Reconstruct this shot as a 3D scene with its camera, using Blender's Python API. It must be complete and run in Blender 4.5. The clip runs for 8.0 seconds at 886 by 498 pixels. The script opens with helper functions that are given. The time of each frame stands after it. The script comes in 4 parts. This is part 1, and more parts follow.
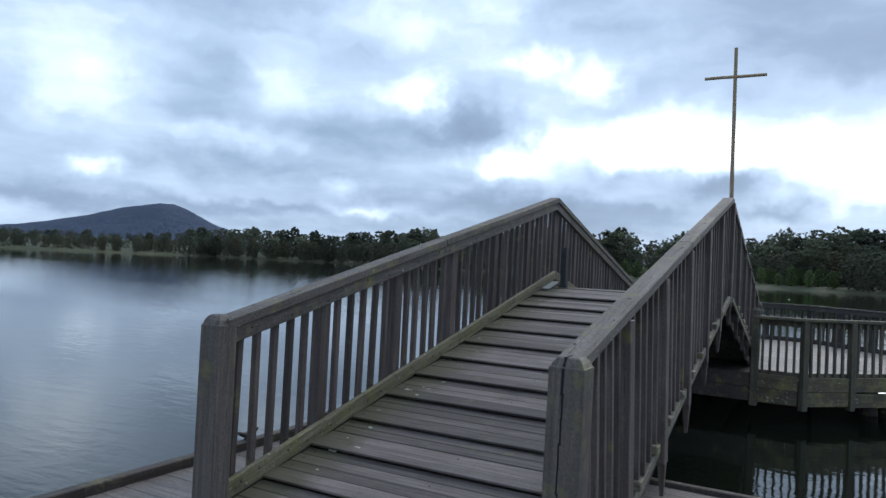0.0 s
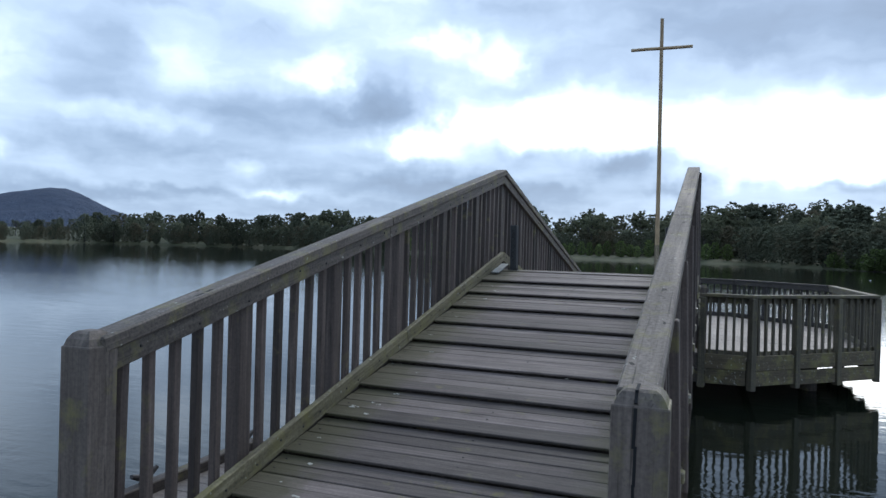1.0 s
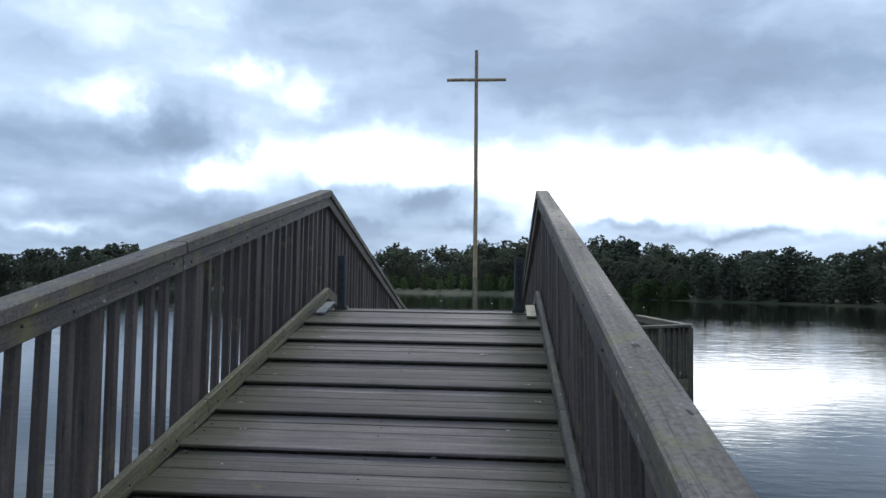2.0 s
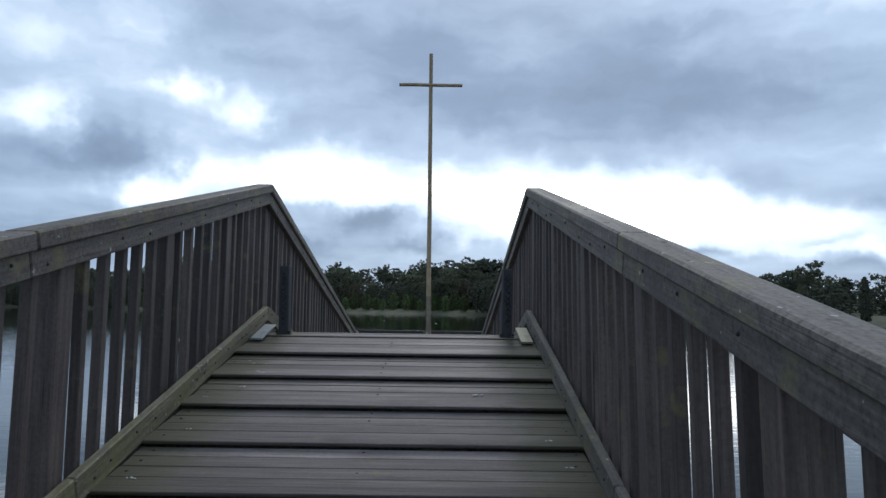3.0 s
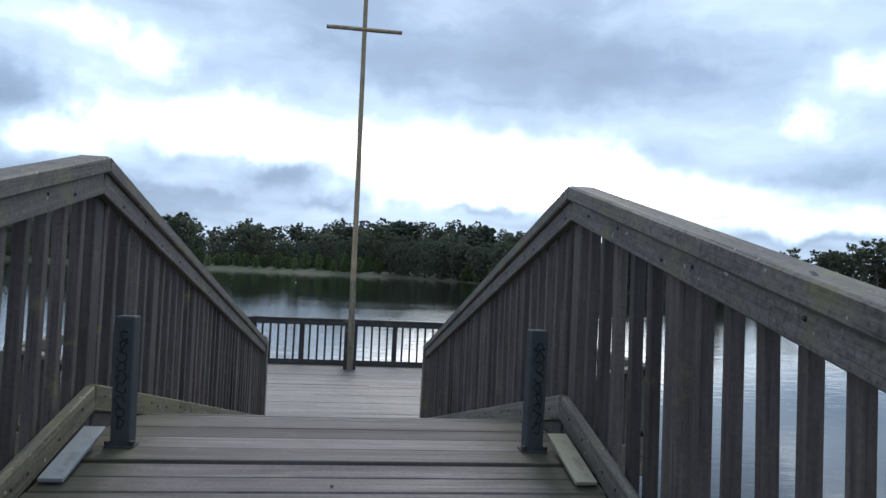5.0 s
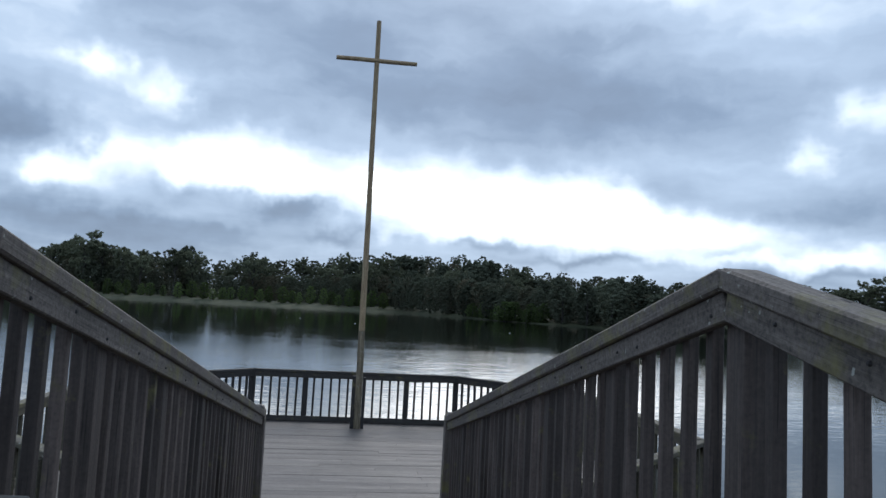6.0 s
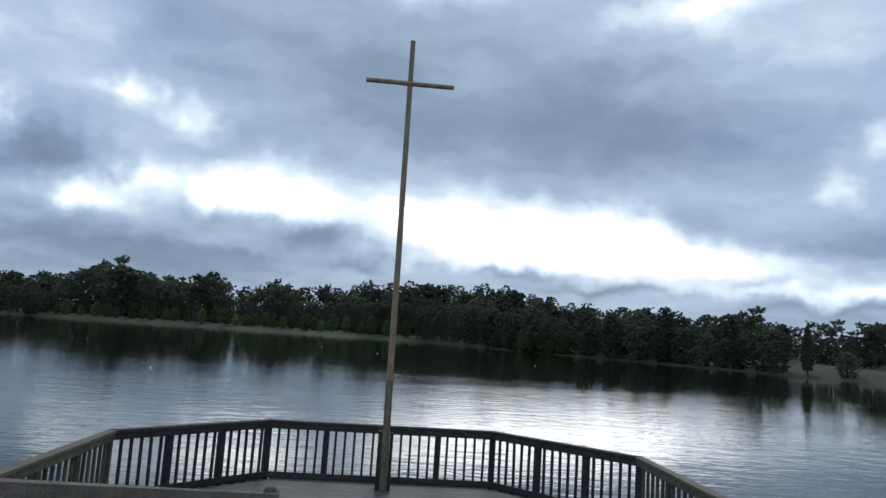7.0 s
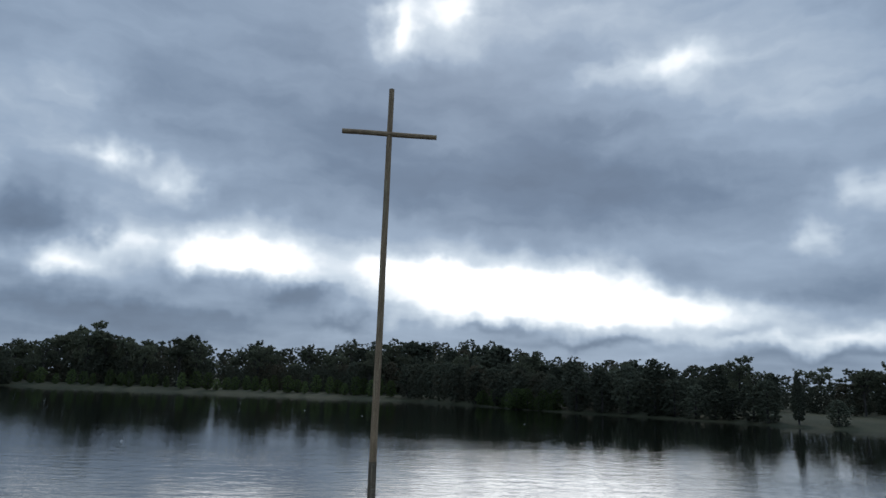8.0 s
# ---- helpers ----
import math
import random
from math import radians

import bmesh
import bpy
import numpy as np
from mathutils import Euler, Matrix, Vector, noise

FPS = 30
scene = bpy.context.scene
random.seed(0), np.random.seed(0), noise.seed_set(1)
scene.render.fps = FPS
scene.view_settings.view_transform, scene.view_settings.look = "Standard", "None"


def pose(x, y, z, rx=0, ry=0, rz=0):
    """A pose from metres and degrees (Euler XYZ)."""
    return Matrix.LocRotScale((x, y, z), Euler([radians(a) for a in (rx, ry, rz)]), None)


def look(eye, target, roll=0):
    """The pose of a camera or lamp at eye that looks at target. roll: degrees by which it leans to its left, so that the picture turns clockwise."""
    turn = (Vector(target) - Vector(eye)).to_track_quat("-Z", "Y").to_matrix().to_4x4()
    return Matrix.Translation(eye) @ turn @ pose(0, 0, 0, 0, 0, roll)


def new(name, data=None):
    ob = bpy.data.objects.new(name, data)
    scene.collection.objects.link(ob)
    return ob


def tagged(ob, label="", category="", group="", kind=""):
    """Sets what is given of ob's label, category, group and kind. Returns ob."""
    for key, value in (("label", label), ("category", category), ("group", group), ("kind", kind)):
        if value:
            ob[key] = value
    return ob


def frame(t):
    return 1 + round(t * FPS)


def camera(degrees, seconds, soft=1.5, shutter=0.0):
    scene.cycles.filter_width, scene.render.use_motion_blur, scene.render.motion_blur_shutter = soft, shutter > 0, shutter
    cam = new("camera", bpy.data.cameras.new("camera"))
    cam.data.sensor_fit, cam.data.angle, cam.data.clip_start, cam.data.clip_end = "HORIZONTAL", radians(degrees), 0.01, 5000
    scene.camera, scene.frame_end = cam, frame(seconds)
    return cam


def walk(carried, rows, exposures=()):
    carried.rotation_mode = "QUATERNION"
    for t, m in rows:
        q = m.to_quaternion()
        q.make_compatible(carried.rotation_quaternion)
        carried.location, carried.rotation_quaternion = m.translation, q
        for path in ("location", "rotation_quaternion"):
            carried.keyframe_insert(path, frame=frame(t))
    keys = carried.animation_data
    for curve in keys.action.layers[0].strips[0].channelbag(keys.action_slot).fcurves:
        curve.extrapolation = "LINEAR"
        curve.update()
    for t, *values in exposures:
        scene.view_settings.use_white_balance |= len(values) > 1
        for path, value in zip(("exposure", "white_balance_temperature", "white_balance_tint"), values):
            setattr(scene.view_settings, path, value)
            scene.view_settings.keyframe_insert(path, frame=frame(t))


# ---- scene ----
cam = camera(65.7, 8.0)

PATH = [
    (0, (1.71, -0.041, 1.101), (0.767, 1.723, 1.149), 3.0),
    (0.5, (1.362, 0.341, 1.095), (0.65, 2.21, 1.122), 2.1),
    (1, (1.051, 0.732, 1.11), (0.341, 2.602, 1.112), 1.7),
    (1.5, (0.777, 1.226, 1.12), (0.355, 3.181, 1.173), 1.4),
    (3, (0.304, 2.871, 1.105), (0.307, 4.863, 1.279), 0.8),
    (3.5, (0.153, 3.437, 1.199), (0.269, 5.431, 1.314), 1.7),
    (4, (0.086, 3.951, 1.298), (0.326, 5.937, 1.314), 2.2),
    (4.5, (0.062, 4.491, 1.437), (0.292, 6.477, 1.446), 2.7),
    (5, (0.038, 4.93, 1.583), (0.292, 6.913, 1.652), 2.6),
    (6.5, (-0.102, 6.502, 1.949), (0.106, 8.483, 2.135), 3.6),
    (7, (-0.158, 7.045, 2.099), (0.005, 9.023, 2.345), 3.7),
    (7.5, (-0.2, 7.49, 2.234), (-0.019, 9.439, 2.645), 2.4),
    (8, (-0.12, 7.936, 2.297), (0.081, 9.883, 2.707), 2.1),
]
walk(cam, [(t, look(eye, aim, roll)) for t, eye, aim, roll in PATH],
     [(0.0, 0.85), (1.0, 0.93), (1.7, 0.85), (3.0, 0.58), (3.6, 0.6), (4.0, 0.9), (4.5, 1.06), (5.2, 0.9), (6.3, 0.42), (7.0, 0.26), (7.5, 0.02), (8.0, -0.18)])

# ---- world, sun ----
world = bpy.data.worlds.new("overcast_sky")
scene.world = world
world.use_nodes = True
wt = world.node_tree
wt.nodes.clear()


def wn(kind, **kw):
    n = wt.nodes.new(kind)
    for k, v in kw.items():
        setattr(n, k, v)
    return n


def wmath(op, a, b=None, c=None, clamp=False):
    n = wn("ShaderNodeMath", operation=op, use_clamp=clamp)
    for i, v in enumerate((a, b, c)):
        if v is None:
            continue
        if isinstance(v, (int, float)):
            n.inputs[i].default_value = v
        else:
            wt.links.new(v, n.inputs[i])
    return n.outputs[0]


def wvec(op, a, b):
    n = wn("ShaderNodeVectorMath", operation=op)
    for i, v in enumerate((a, b)):
        if isinstance(v, tuple):
            n.inputs[i].default_value = v
        else:
            wt.links.new(v, n.inputs[i])
    return n.outputs[0]


def wnoise(vec, scale, detail, rough, distortion=0.0):
    n = wn("ShaderNodeTexNoise")
    n.inputs["Scale"].default_value, n.inputs["Detail"].default_value = scale, detail
    n.inputs["Roughness"].default_value, n.inputs["Distortion"].default_value = rough, distortion
    wt.links.new(vec, n.inputs["Vector"])
    return n


def build_sky():
    coord = wn("ShaderNodeTexCoord").outputs["Generated"]
    sep = wn("ShaderNodeSeparateXYZ")
    wt.links.new(coord, sep.inputs[0])
    x, y, z = sep.outputs
    # cloud layer seen in perspective: direction divided by height
    div = wmath("ADD", wmath("ABSOLUTE", z), 0.16)
    comb = wn("ShaderNodeCombineXYZ")
    wt.links.new(wmath("DIVIDE", x, div), comb.inputs[0])
    wt.links.new(wmath("DIVIDE", y, div), comb.inputs[1])
    plane = comb.outputs[0]
    big = wnoise(plane, 0.95, 4.0, 0.5, 0.3).outputs["Fac"]
    fine = wnoise(plane, 3.2, 4.0, 0.5, 0.4).outputs["Fac"]
    # heading and height in degrees, ragged by noise
    rag = wnoise(coord, 9.0, 4.0, 0.6)
    rs = wn("ShaderNodeSeparateColor")
    wt.links.new(rag.outputs["Color"], rs.inputs[0])
    rag2 = wnoise(coord, 22.0, 3.0, 0.5)
    rs2 = wn("ShaderNodeSeparateColor")
    wt.links.new(rag2.outputs["Color"], rs2.inputs[0])
    yaw = wmath("MULTIPLY", wmath("ARCTAN2", wmath("MULTIPLY", x, -1.0), y), 57.296)
    yaw = wmath("ADD", yaw, wmath("MULTIPLY_ADD", rs.outputs[0], 8.0, -4.0))
    yaw = wmath("ADD", yaw, wmath("MULTIPLY_ADD", rs2.outputs[0], 5.0, -2.5))
    el = wmath("MULTIPLY", wmath("ARCSINE", z), 57.296)
    el = wmath("ADD", el, wmath("MULTIPLY_ADD", rs.outputs[1], 2.2, -1.1))
    el = wmath("ADD", el, wmath("MULTIPLY_ADD", rs2.outputs[1], 2.2, -1.1))
    # long flat banks of stratus
    bank = wn("ShaderNodeCombineXYZ")
    wt.links.new(wmath("MULTIPLY", yaw, 0.085), bank.inputs[0])
    wt.links.new(wmath("MULTIPLY", el, 0.33), bank.inputs[1])
    streak = wnoise(bank.outputs[0], 1.0, 4.0, 0.5, 0.2).outputs["Fac"]
    total = wmath("MULTIPLY_ADD", big, 0.40, SKY_BASE - 0.20)
    total = wmath("ADD", total, wmath("MULTIPLY_ADD", fine, 0.16, -0.08))
    total = wmath("ADD", total, wmath("MULTIPLY_ADD", streak, 0.34, -0.17))
    for y0, e0, sy, se, amp in CLOUDS:
        a = wmath("MULTIPLY_ADD", yaw, 1 / sy, -y0 / sy)
        b = wmath("MULTIPLY_ADD", el, 1 / se, -e0 / se)
        d = wmath("MULTIPLY_ADD", a, a, wmath("MULTIPLY", b, b))
        total = wmath("MULTIPLY_ADD", wmath("EXPONENT", wmath("MULTIPLY", d, -1.0)), amp, total)
    ramp = wn("ShaderNodeValToRGB")
    wt.links.new(wmath("MULTIPLY", total, 0.75), ramp.inputs[0])
    els = ramp.color_ramp.elements
    els[0].position, els[0].color = 0.0, (0.108, 0.148, 0.222, 1)
    els[1].position, els[1].color = 1.0, (3.0, 3.1, 3.2, 1)
    for p, c in ((0.225, (0.207, 0.288, 0.418, 1)), (0.41, (0.395, 0.510, 0.675, 1)), (0.6, (0.78, 0.90, 1.03, 1)), (0.75, (1.30, 1.36, 1.42, 1))):
        e = els.new(p)
        e.color = c
    clouds = wn("ShaderNodeBackground")
    clouds.inputs["Strength"].default_value = 0.93
    wt.links.new(ramp.outputs[0], clouds.inputs["Color"])
    air = wn("ShaderNodeTexSky", sky_type="NISHITA", sun_disc=False)
    air.sun_elevation, air.sun_rotation = radians(38), radians(8)
    blue = wn("ShaderNodeBackground")
    blue.inputs["Strength"].default_value = 0.05
    wt.links.new(air.outputs[0], blue.inputs["Color"])
    both = wn("ShaderNodeMixShader")
    both.inputs[0].default_value = 0.92
    wt.links.new(blue.outputs[0], both.inputs[1])
    wt.links.new(clouds.outputs[0], both.inputs[2])
    out = wn("ShaderNodeOutputWorld")
    wt.links.new(both.outputs[0], out.inputs[0])


SKY_BASE = 0.47
# cloud masses: heading (left positive), height, widths, brightness; degrees
GAPS_AHEAD = [
    (-1.3, 29.7, 2.6, 2.5, 0.55), (-6.7, 31.2, 2.9, 2.2, 0.5), (-25.3, 26.2, 3.8, 1.7, 0.42), (-19.1, 26.0, 3.5, 1.1, 0.18), (24.1, 21.3, 2.9, 2.7, 0.14),
    (20.9, 16.6, 1.6, 1.1, 0.3), (15.9, 15.3, 2.3, 1.3, 0.36), (23.0, 8.4, 3.2, 1.1, 0.4), (19.3, 10.3, 1.8, 1.0, 0.25), (10.6, 9.9, 3.7, 2.0, 0.62),
    (-14.3, 8.6, 9.1, 1.8, 0.75), (-7.3, 8.2, 5.5, 2.2, 0.5), (-22.9, 6.8, 8.2, 1.3, 0.6), (-34.1, 5.0, 9.0, 0.8, 0.45), (-35.3, 12.6, 1.8, 1.3, 0.25),
    (-39.0, 15.5, 2.3, 1.8, 0.25), (-1.9, 10.1, 4.1, 0.9, 0.35), (-16.2, 30.9, 13.1, 2.7, 0.12),
]
BASES_AHEAD = [
    (26.6, 12.2, 4.1, 2.4, -0.2), (13.8, 7.8, 2.7, 1.1, -0.3), (6.7, 7.2, 4.5, 1.2, -0.42), (1.5, 5.2, 3.2, 0.6, -0.25), (23.8, 5.2, 8.5, 1.8, -0.27),
    (3.7, 21.5, 9.5, 6.0, -0.15), (-13.8, 18.1, 15.6, 4.6, -0.17), (-23.2, 16.0, 10.3, 3.1, -0.1), (16.9, 13.0, 3.2, 2.0, -0.06), (-24.7, 9.7, 4.1, 1.8, -0.22),
    (-35.4, 8.3, 5.9, 1.5, -0.2), (-29.5, 5.3, 4.1, 0.5, -0.32), (-10.6, 5.3, 3.2, 0.4, -0.25), (-19.8, 4.4, 5.4, 0.4, -0.25), (12.5, 4.7, 11.0, 1.3, -0.16),
    (-36.5, 3.8, 4.5, 0.4, -0.15), (-8.2, 7.7, 1.4, 0.6, -0.15),
]
GAPS_SIDE = [
    (54.7, 6.1, 1.8, 0.8, 0.3), (57.2, 14.0, 6.0, 3.6, 0.2), (44.9, 9.5, 4.1, 1.1, 0.18), (33.6, 19.3, 6.2, 2.7, 0.2), (31.4, 14.0, 3.2, 1.8, 0.3),
    (20.6, 16.0, 3.7, 2.7, 0.12), (34.6, 4.0, 3.2, 0.5, 0.35), (37.0, 6.1, 2.7, 0.6, 0.18), (59.5, 10.1, 2.7, 1.8, 0.12), (41.2, 14.7, 4.2, 3.1, 0.15),
]
BASES_SIDE = [
    (26.0, 11.1, 5.0, 1.7, -0.14), (37.3, 10.2, 7.8, 2.2, -0.14), (42.5, 6.8, 10.4, 1.3, -0.12), (47.3, 13.1, 3.2, 2.2, -0.1), (56.1, 8.2, 6.8, 1.3, -0.1),
    (41.5, 3.8, 9.0, 0.5, -0.16), (57.7, 3.4, 8.1, 0.6, -0.12), (59.9, 4.5, 2.7, 0.9, -0.12), (20.5, 5.3, 7.7, 0.5, -0.05), (13.6, 12.9, 1.8, 0.9, -0.08),
]
VEILS = [(-4, 9.2, 24, 4.2, 0.22), (10, 10.5, 12, 2.6, 0.16), (-34, 24, 11, 7, 0.2), (24, 18, 9, 4, 0.05), (55, 22, 14, 7, -0.1), (38, 2.5, 26, 1.5, -0.08)]
CLOUDS = VEILS + GAPS_AHEAD + BASES_AHEAD + GAPS_SIDE + BASES_SIDE
build_sky()
sun = new("sun", bpy.data.lights.new("sun", "SUN"))
sun.data.energy, sun.data.angle, sun.data.color = 0.7, radians(25), (1.0, 0.97, 0.93)
sun.matrix_world = look((0, 0, 60), (-6, -50, 20))


# ---- materials ----
class Nodes:
    def __init__(self, name):
        self.mat = bpy.data.materials.new(name)
        self.mat.use_nodes = True
        self.t = self.mat.node_tree
        self.bsdf = self.t.nodes["Principled BSDF"]

    def add(self, kind, **kw):
        n = self.t.nodes.new(kind)
        for k, v in kw.items():
            setattr(n, k, v)
        return n

    def link(self, a, b):
        self.t.links.new(a, b)

    def coord(self, scale):
        m = self.add("ShaderNodeMapping")
        m.inputs["Scale"].default_value = scale
        self.link(self.add("ShaderNodeTexCoord").outputs["Object"], m.inputs["Vector"])
        return m.outputs[0]

    def offset(self, vec, amount=40.0):
        info = self.add("ShaderNodeObjectInfo")
        m = self.add("ShaderNodeMath", operation="MULTIPLY")
        self.link(info.outputs["Random"], m.inputs[0])
        m.inputs[1].default_value = amount
        v = self.add("ShaderNodeVectorMath", operation="ADD")
        self.link(vec, v.inputs[0])
        self.link(m.outputs[0], v.inputs[1])
        return v.outputs[0]

    def noise(self, vec, scale, detail=4.0, rough=0.6, distortion=0.0):
        n = self.add("ShaderNodeTexNoise")
        n.inputs["Scale"].default_value, n.inputs["Detail"].default_value = scale, detail
        n.inputs["Roughness"].default_value, n.inputs["Distortion"].default_value = rough, distortion
        self.link(vec, n.inputs["Vector"])
        return n.outputs["Fac"]

    def ramp(self, fac, *stops):
        r = self.add("ShaderNodeValToRGB")
        els = r.color_ramp.elements
        els[0].position, els[0].color = stops[0][0], (*stops[0][1], 1)
        els[1].position, els[1].color = stops[-1][0], (*stops[-1][1], 1)
        for p, c in stops[1:-1]:
            els.new(p).color = (*c, 1)
        self.link(fac, r.inputs[0])
        return r.outputs[0]

    def mix(self, fac, a, b, kind="MIX"):
        m = self.add("ShaderNodeMix", data_type="RGBA", blend_type=kind)
        for sock, v in ((m.inputs["Factor"], fac), (m.inputs[6], a), (m.inputs[7], b)):
            if isinstance(v, (int, float)):
                sock.default_value = v
            elif isinstance(v, tuple):
                sock.default_value = (*v, 1)
            else:
                self.link(v, sock)
        return m.outputs[2]

    def bump(self, height, strength, distance):
        b = self.add("ShaderNodeBump")
        b.inputs["Strength"].default_value, b.inputs["Distance"].default_value = strength, distance
        self.link(height, b.inputs["Height"])
        self.link(b.outputs[0], self.bsdf.inputs["Normal"])

    def finish(self, color, rough, metal=0.0):
        if isinstance(color, tuple):
            self.bsdf.inputs["Base Color"].default_value = (*color, 1)
        else:
            self.link(color, self.bsdf.inputs["Base Color"])
        if isinstance(rough, (int, float)):
            self.bsdf.inputs["Roughness"].default_value = rough
        else:
            self.link(rough, self.bsdf.inputs["Roughness"])
        self.bsdf.inputs["Metallic"].default_value = metal
        return self.mat


BLACK, WHITE = (0, 0, 0), (1, 1, 1)


def wood(name, axis, dark, mid, light, moss=0.0, lichen=0.0, gloss=0.72, random_tone=0.22, ends=0.0, speck=1.0):
    """Weathered timber; axis: the local axis along which the grain runs."""
    m = Nodes(name)
    s = [26.0, 26.0, 26.0]
    s[axis] = 1.1
    vec = m.offset(m.coord(tuple(s)))
    plain = m.offset(m.coord((1, 1, 1)))
    grain = m.noise(vec, 2.2, 6.0, 0.65, 0.4)
    streak = m.noise(vec, 0.5, 3.0, 0.5)
    col = m.ramp(grain, (0.28, dark), (0.5, mid), (0.75, light))
    col = m.mix(0.4, col, m.ramp(streak, (0.3, dark), (0.7, light)))
    s[axis] = 0.55
    crack = m.noise(m.offset(m.coord(tuple(s)), 23.0), 5.0, 3.0, 0.55, 0.6)
    col = m.mix(m.ramp(crack, (0.60, BLACK), (0.70, (0.75,) * 3)), col, tuple(0.45 * k for k in dark))
    pale = m.noise(vec, 1.1, 2.0, 0.5)
    col = m.mix(m.ramp(pale, (0.58, BLACK), (0.75, (0.45,) * 3)), col, tuple(min(0.6, 1.25 * k) for k in light))
    stain = m.noise(plain, 3.0, 5.0, 0.6)
    col = m.mix(m.ramp(stain, (0.50, BLACK), (0.75, (0.55,) * 3)), col, dark)
    pepper = m.noise(plain, 75.0, 3.0, 0.6)
    col = m.mix(1.0, col, m.ramp(pepper, (0.30, (1 - 0.38 * speck,) * 3), (0.5, (0.98,) * 3), (0.72, (1 + 0.25 * speck,) * 3)), "MULTIPLY")
    info = m.add("ShaderNodeObjectInfo")
    tone = m.add("ShaderNodeMapRange")
    tone.inputs["To Min"].default_value, tone.inputs["To Max"].default_value = 1 - random_tone, 1 + random_tone
    m.link(info.outputs["Random"], tone.inputs["Value"])
    col = m.mix(1.0, col, tone.outputs[0], "MULTIPLY")
    if moss:
        g = m.noise(plain, 5.0, 6.0, 0.7)
        col = m.mix(m.ramp(g, (0.62 - moss * 0.25, BLACK), (0.78 - moss * 0.2, (0.8,) * 3)), col, (0.19, 0.17, 0.06))
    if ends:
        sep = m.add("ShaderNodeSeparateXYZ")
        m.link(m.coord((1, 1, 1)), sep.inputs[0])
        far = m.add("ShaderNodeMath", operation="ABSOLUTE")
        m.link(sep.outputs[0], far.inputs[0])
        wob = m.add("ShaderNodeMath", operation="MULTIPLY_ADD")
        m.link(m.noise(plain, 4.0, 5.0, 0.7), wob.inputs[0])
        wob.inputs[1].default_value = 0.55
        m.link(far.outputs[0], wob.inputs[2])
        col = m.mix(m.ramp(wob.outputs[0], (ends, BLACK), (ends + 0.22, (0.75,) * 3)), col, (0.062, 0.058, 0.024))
    if lichen:
        g = m.noise(plain, 34.0, 3.0, 0.5)
        col = m.mix(m.ramp(g, (0.70 - 0.1 * lichen, BLACK), (0.73 - 0.1 * lichen, (0.8,) * 3)), col, (0.42, 0.43, 0.38))
    m.bump(grain, 0.6, 0.005)
    rough = m.ramp(streak, (0.3, (gloss - 0.12,) * 3), (0.7, (gloss + 0.15,) * 3))
    return m.finish(col, rough)


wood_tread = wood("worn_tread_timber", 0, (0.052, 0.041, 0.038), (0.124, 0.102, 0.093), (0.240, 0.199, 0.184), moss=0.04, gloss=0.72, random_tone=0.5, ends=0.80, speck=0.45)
wood_rail = wood("handrail_timber", 1, (0.060, 0.049, 0.040), (0.128, 0.108, 0.094), (0.215, 0.182, 0.158), moss=0.40, lichen=0.06, random_tone=0.16, speck=1.3)
wood_kerb = wood("mossy_kerb_timber", 1, (0.042, 0.035, 0.021), (0.135, 0.116, 0.068), (0.270, 0.240, 0.150), moss=0.6, lichen=0.2, random_tone=0.2)
wood_ledger = wood("mossy_ledger_timber", 1, (0.085, 0.070, 0.046), (0.165, 0.142, 0.100), (0.270, 0.235, 0.175), moss=0.5, lichen=0.4, random_tone=0.2)
wood_kerb_plain = wood("plain_kerb_timber", 1, (0.075, 0.064, 0.050), (0.150, 0.130, 0.105), (0.240, 0.210, 0.172), moss=0.3, lichen=0.1, random_tone=0.15)
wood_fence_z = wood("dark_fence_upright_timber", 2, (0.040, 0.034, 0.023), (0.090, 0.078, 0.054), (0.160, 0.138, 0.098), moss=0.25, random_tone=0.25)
# backlit copies of the fence timber, with the shade in their base colours
wood_fence_shaded_z = wood("shaded_upright_timber", 2, (0.013, 0.011, 0.011), (0.030, 0.027, 0.026), (0.056, 0.050, 0.047), moss=0.1, random_tone=0.25)
wood_fence_shaded_x = wood("shaded_rail_timber", 0, (0.018, 0.016, 0.015), (0.042, 0.037, 0.034), (0.078, 0.069, 0.062), moss=0.15, random_tone=0.2)
wood_cross_foot = wood("flaking_dark_timber", 2, (0.030, 0.024, 0.018), (0.190, 0.150, 0.095), (0.520, 0.430, 0.290), moss=0.1, lichen=0.5, random_tone=0.1)
wood_dark_nick = wood("dark_knot_timber", 1, (0.012, 0.010, 0.009), (0.022, 0.019, 0.017), (0.040, 0.035, 0.032))
wood_z = wood("upright_timber", 2, (0.035, 0.026, 0.022), (0.080, 0.060, 0.052), (0.145, 0.112, 0.098), moss=0.12, random_tone=0.36, speck=0.6)
wood_post = wood("post_timber", 2, (0.055, 0.044, 0.037), (0.115, 0.094, 0.081), (0.193, 0.160, 0.141), moss=0.36, random_tone=0.15, speck=0.7)
wood_fence_x = wood("fence_rail_timber", 0, (0.046, 0.039, 0.026), (0.102, 0.087, 0.060), (0.176, 0.149, 0.106), moss=0.5, lichen=0.2, random_tone=0.2)
wood_fascia = wood("mossy_fascia_timber", 0, (0.043, 0.033, 0.018), (0.099, 0.077, 0.047), (0.166, 0.131, 0.087), moss=0.55, lichen=0.5, random_tone=0.2)
wood_pale = wood("pale_deck_timber", 0, (0.088, 0.073, 0.063), (0.160, 0.136, 0.121), (0.230, 0.197, 0.178), random_tone=0.12, gloss=0.6)
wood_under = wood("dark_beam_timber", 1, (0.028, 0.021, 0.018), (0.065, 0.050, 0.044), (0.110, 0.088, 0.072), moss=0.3)
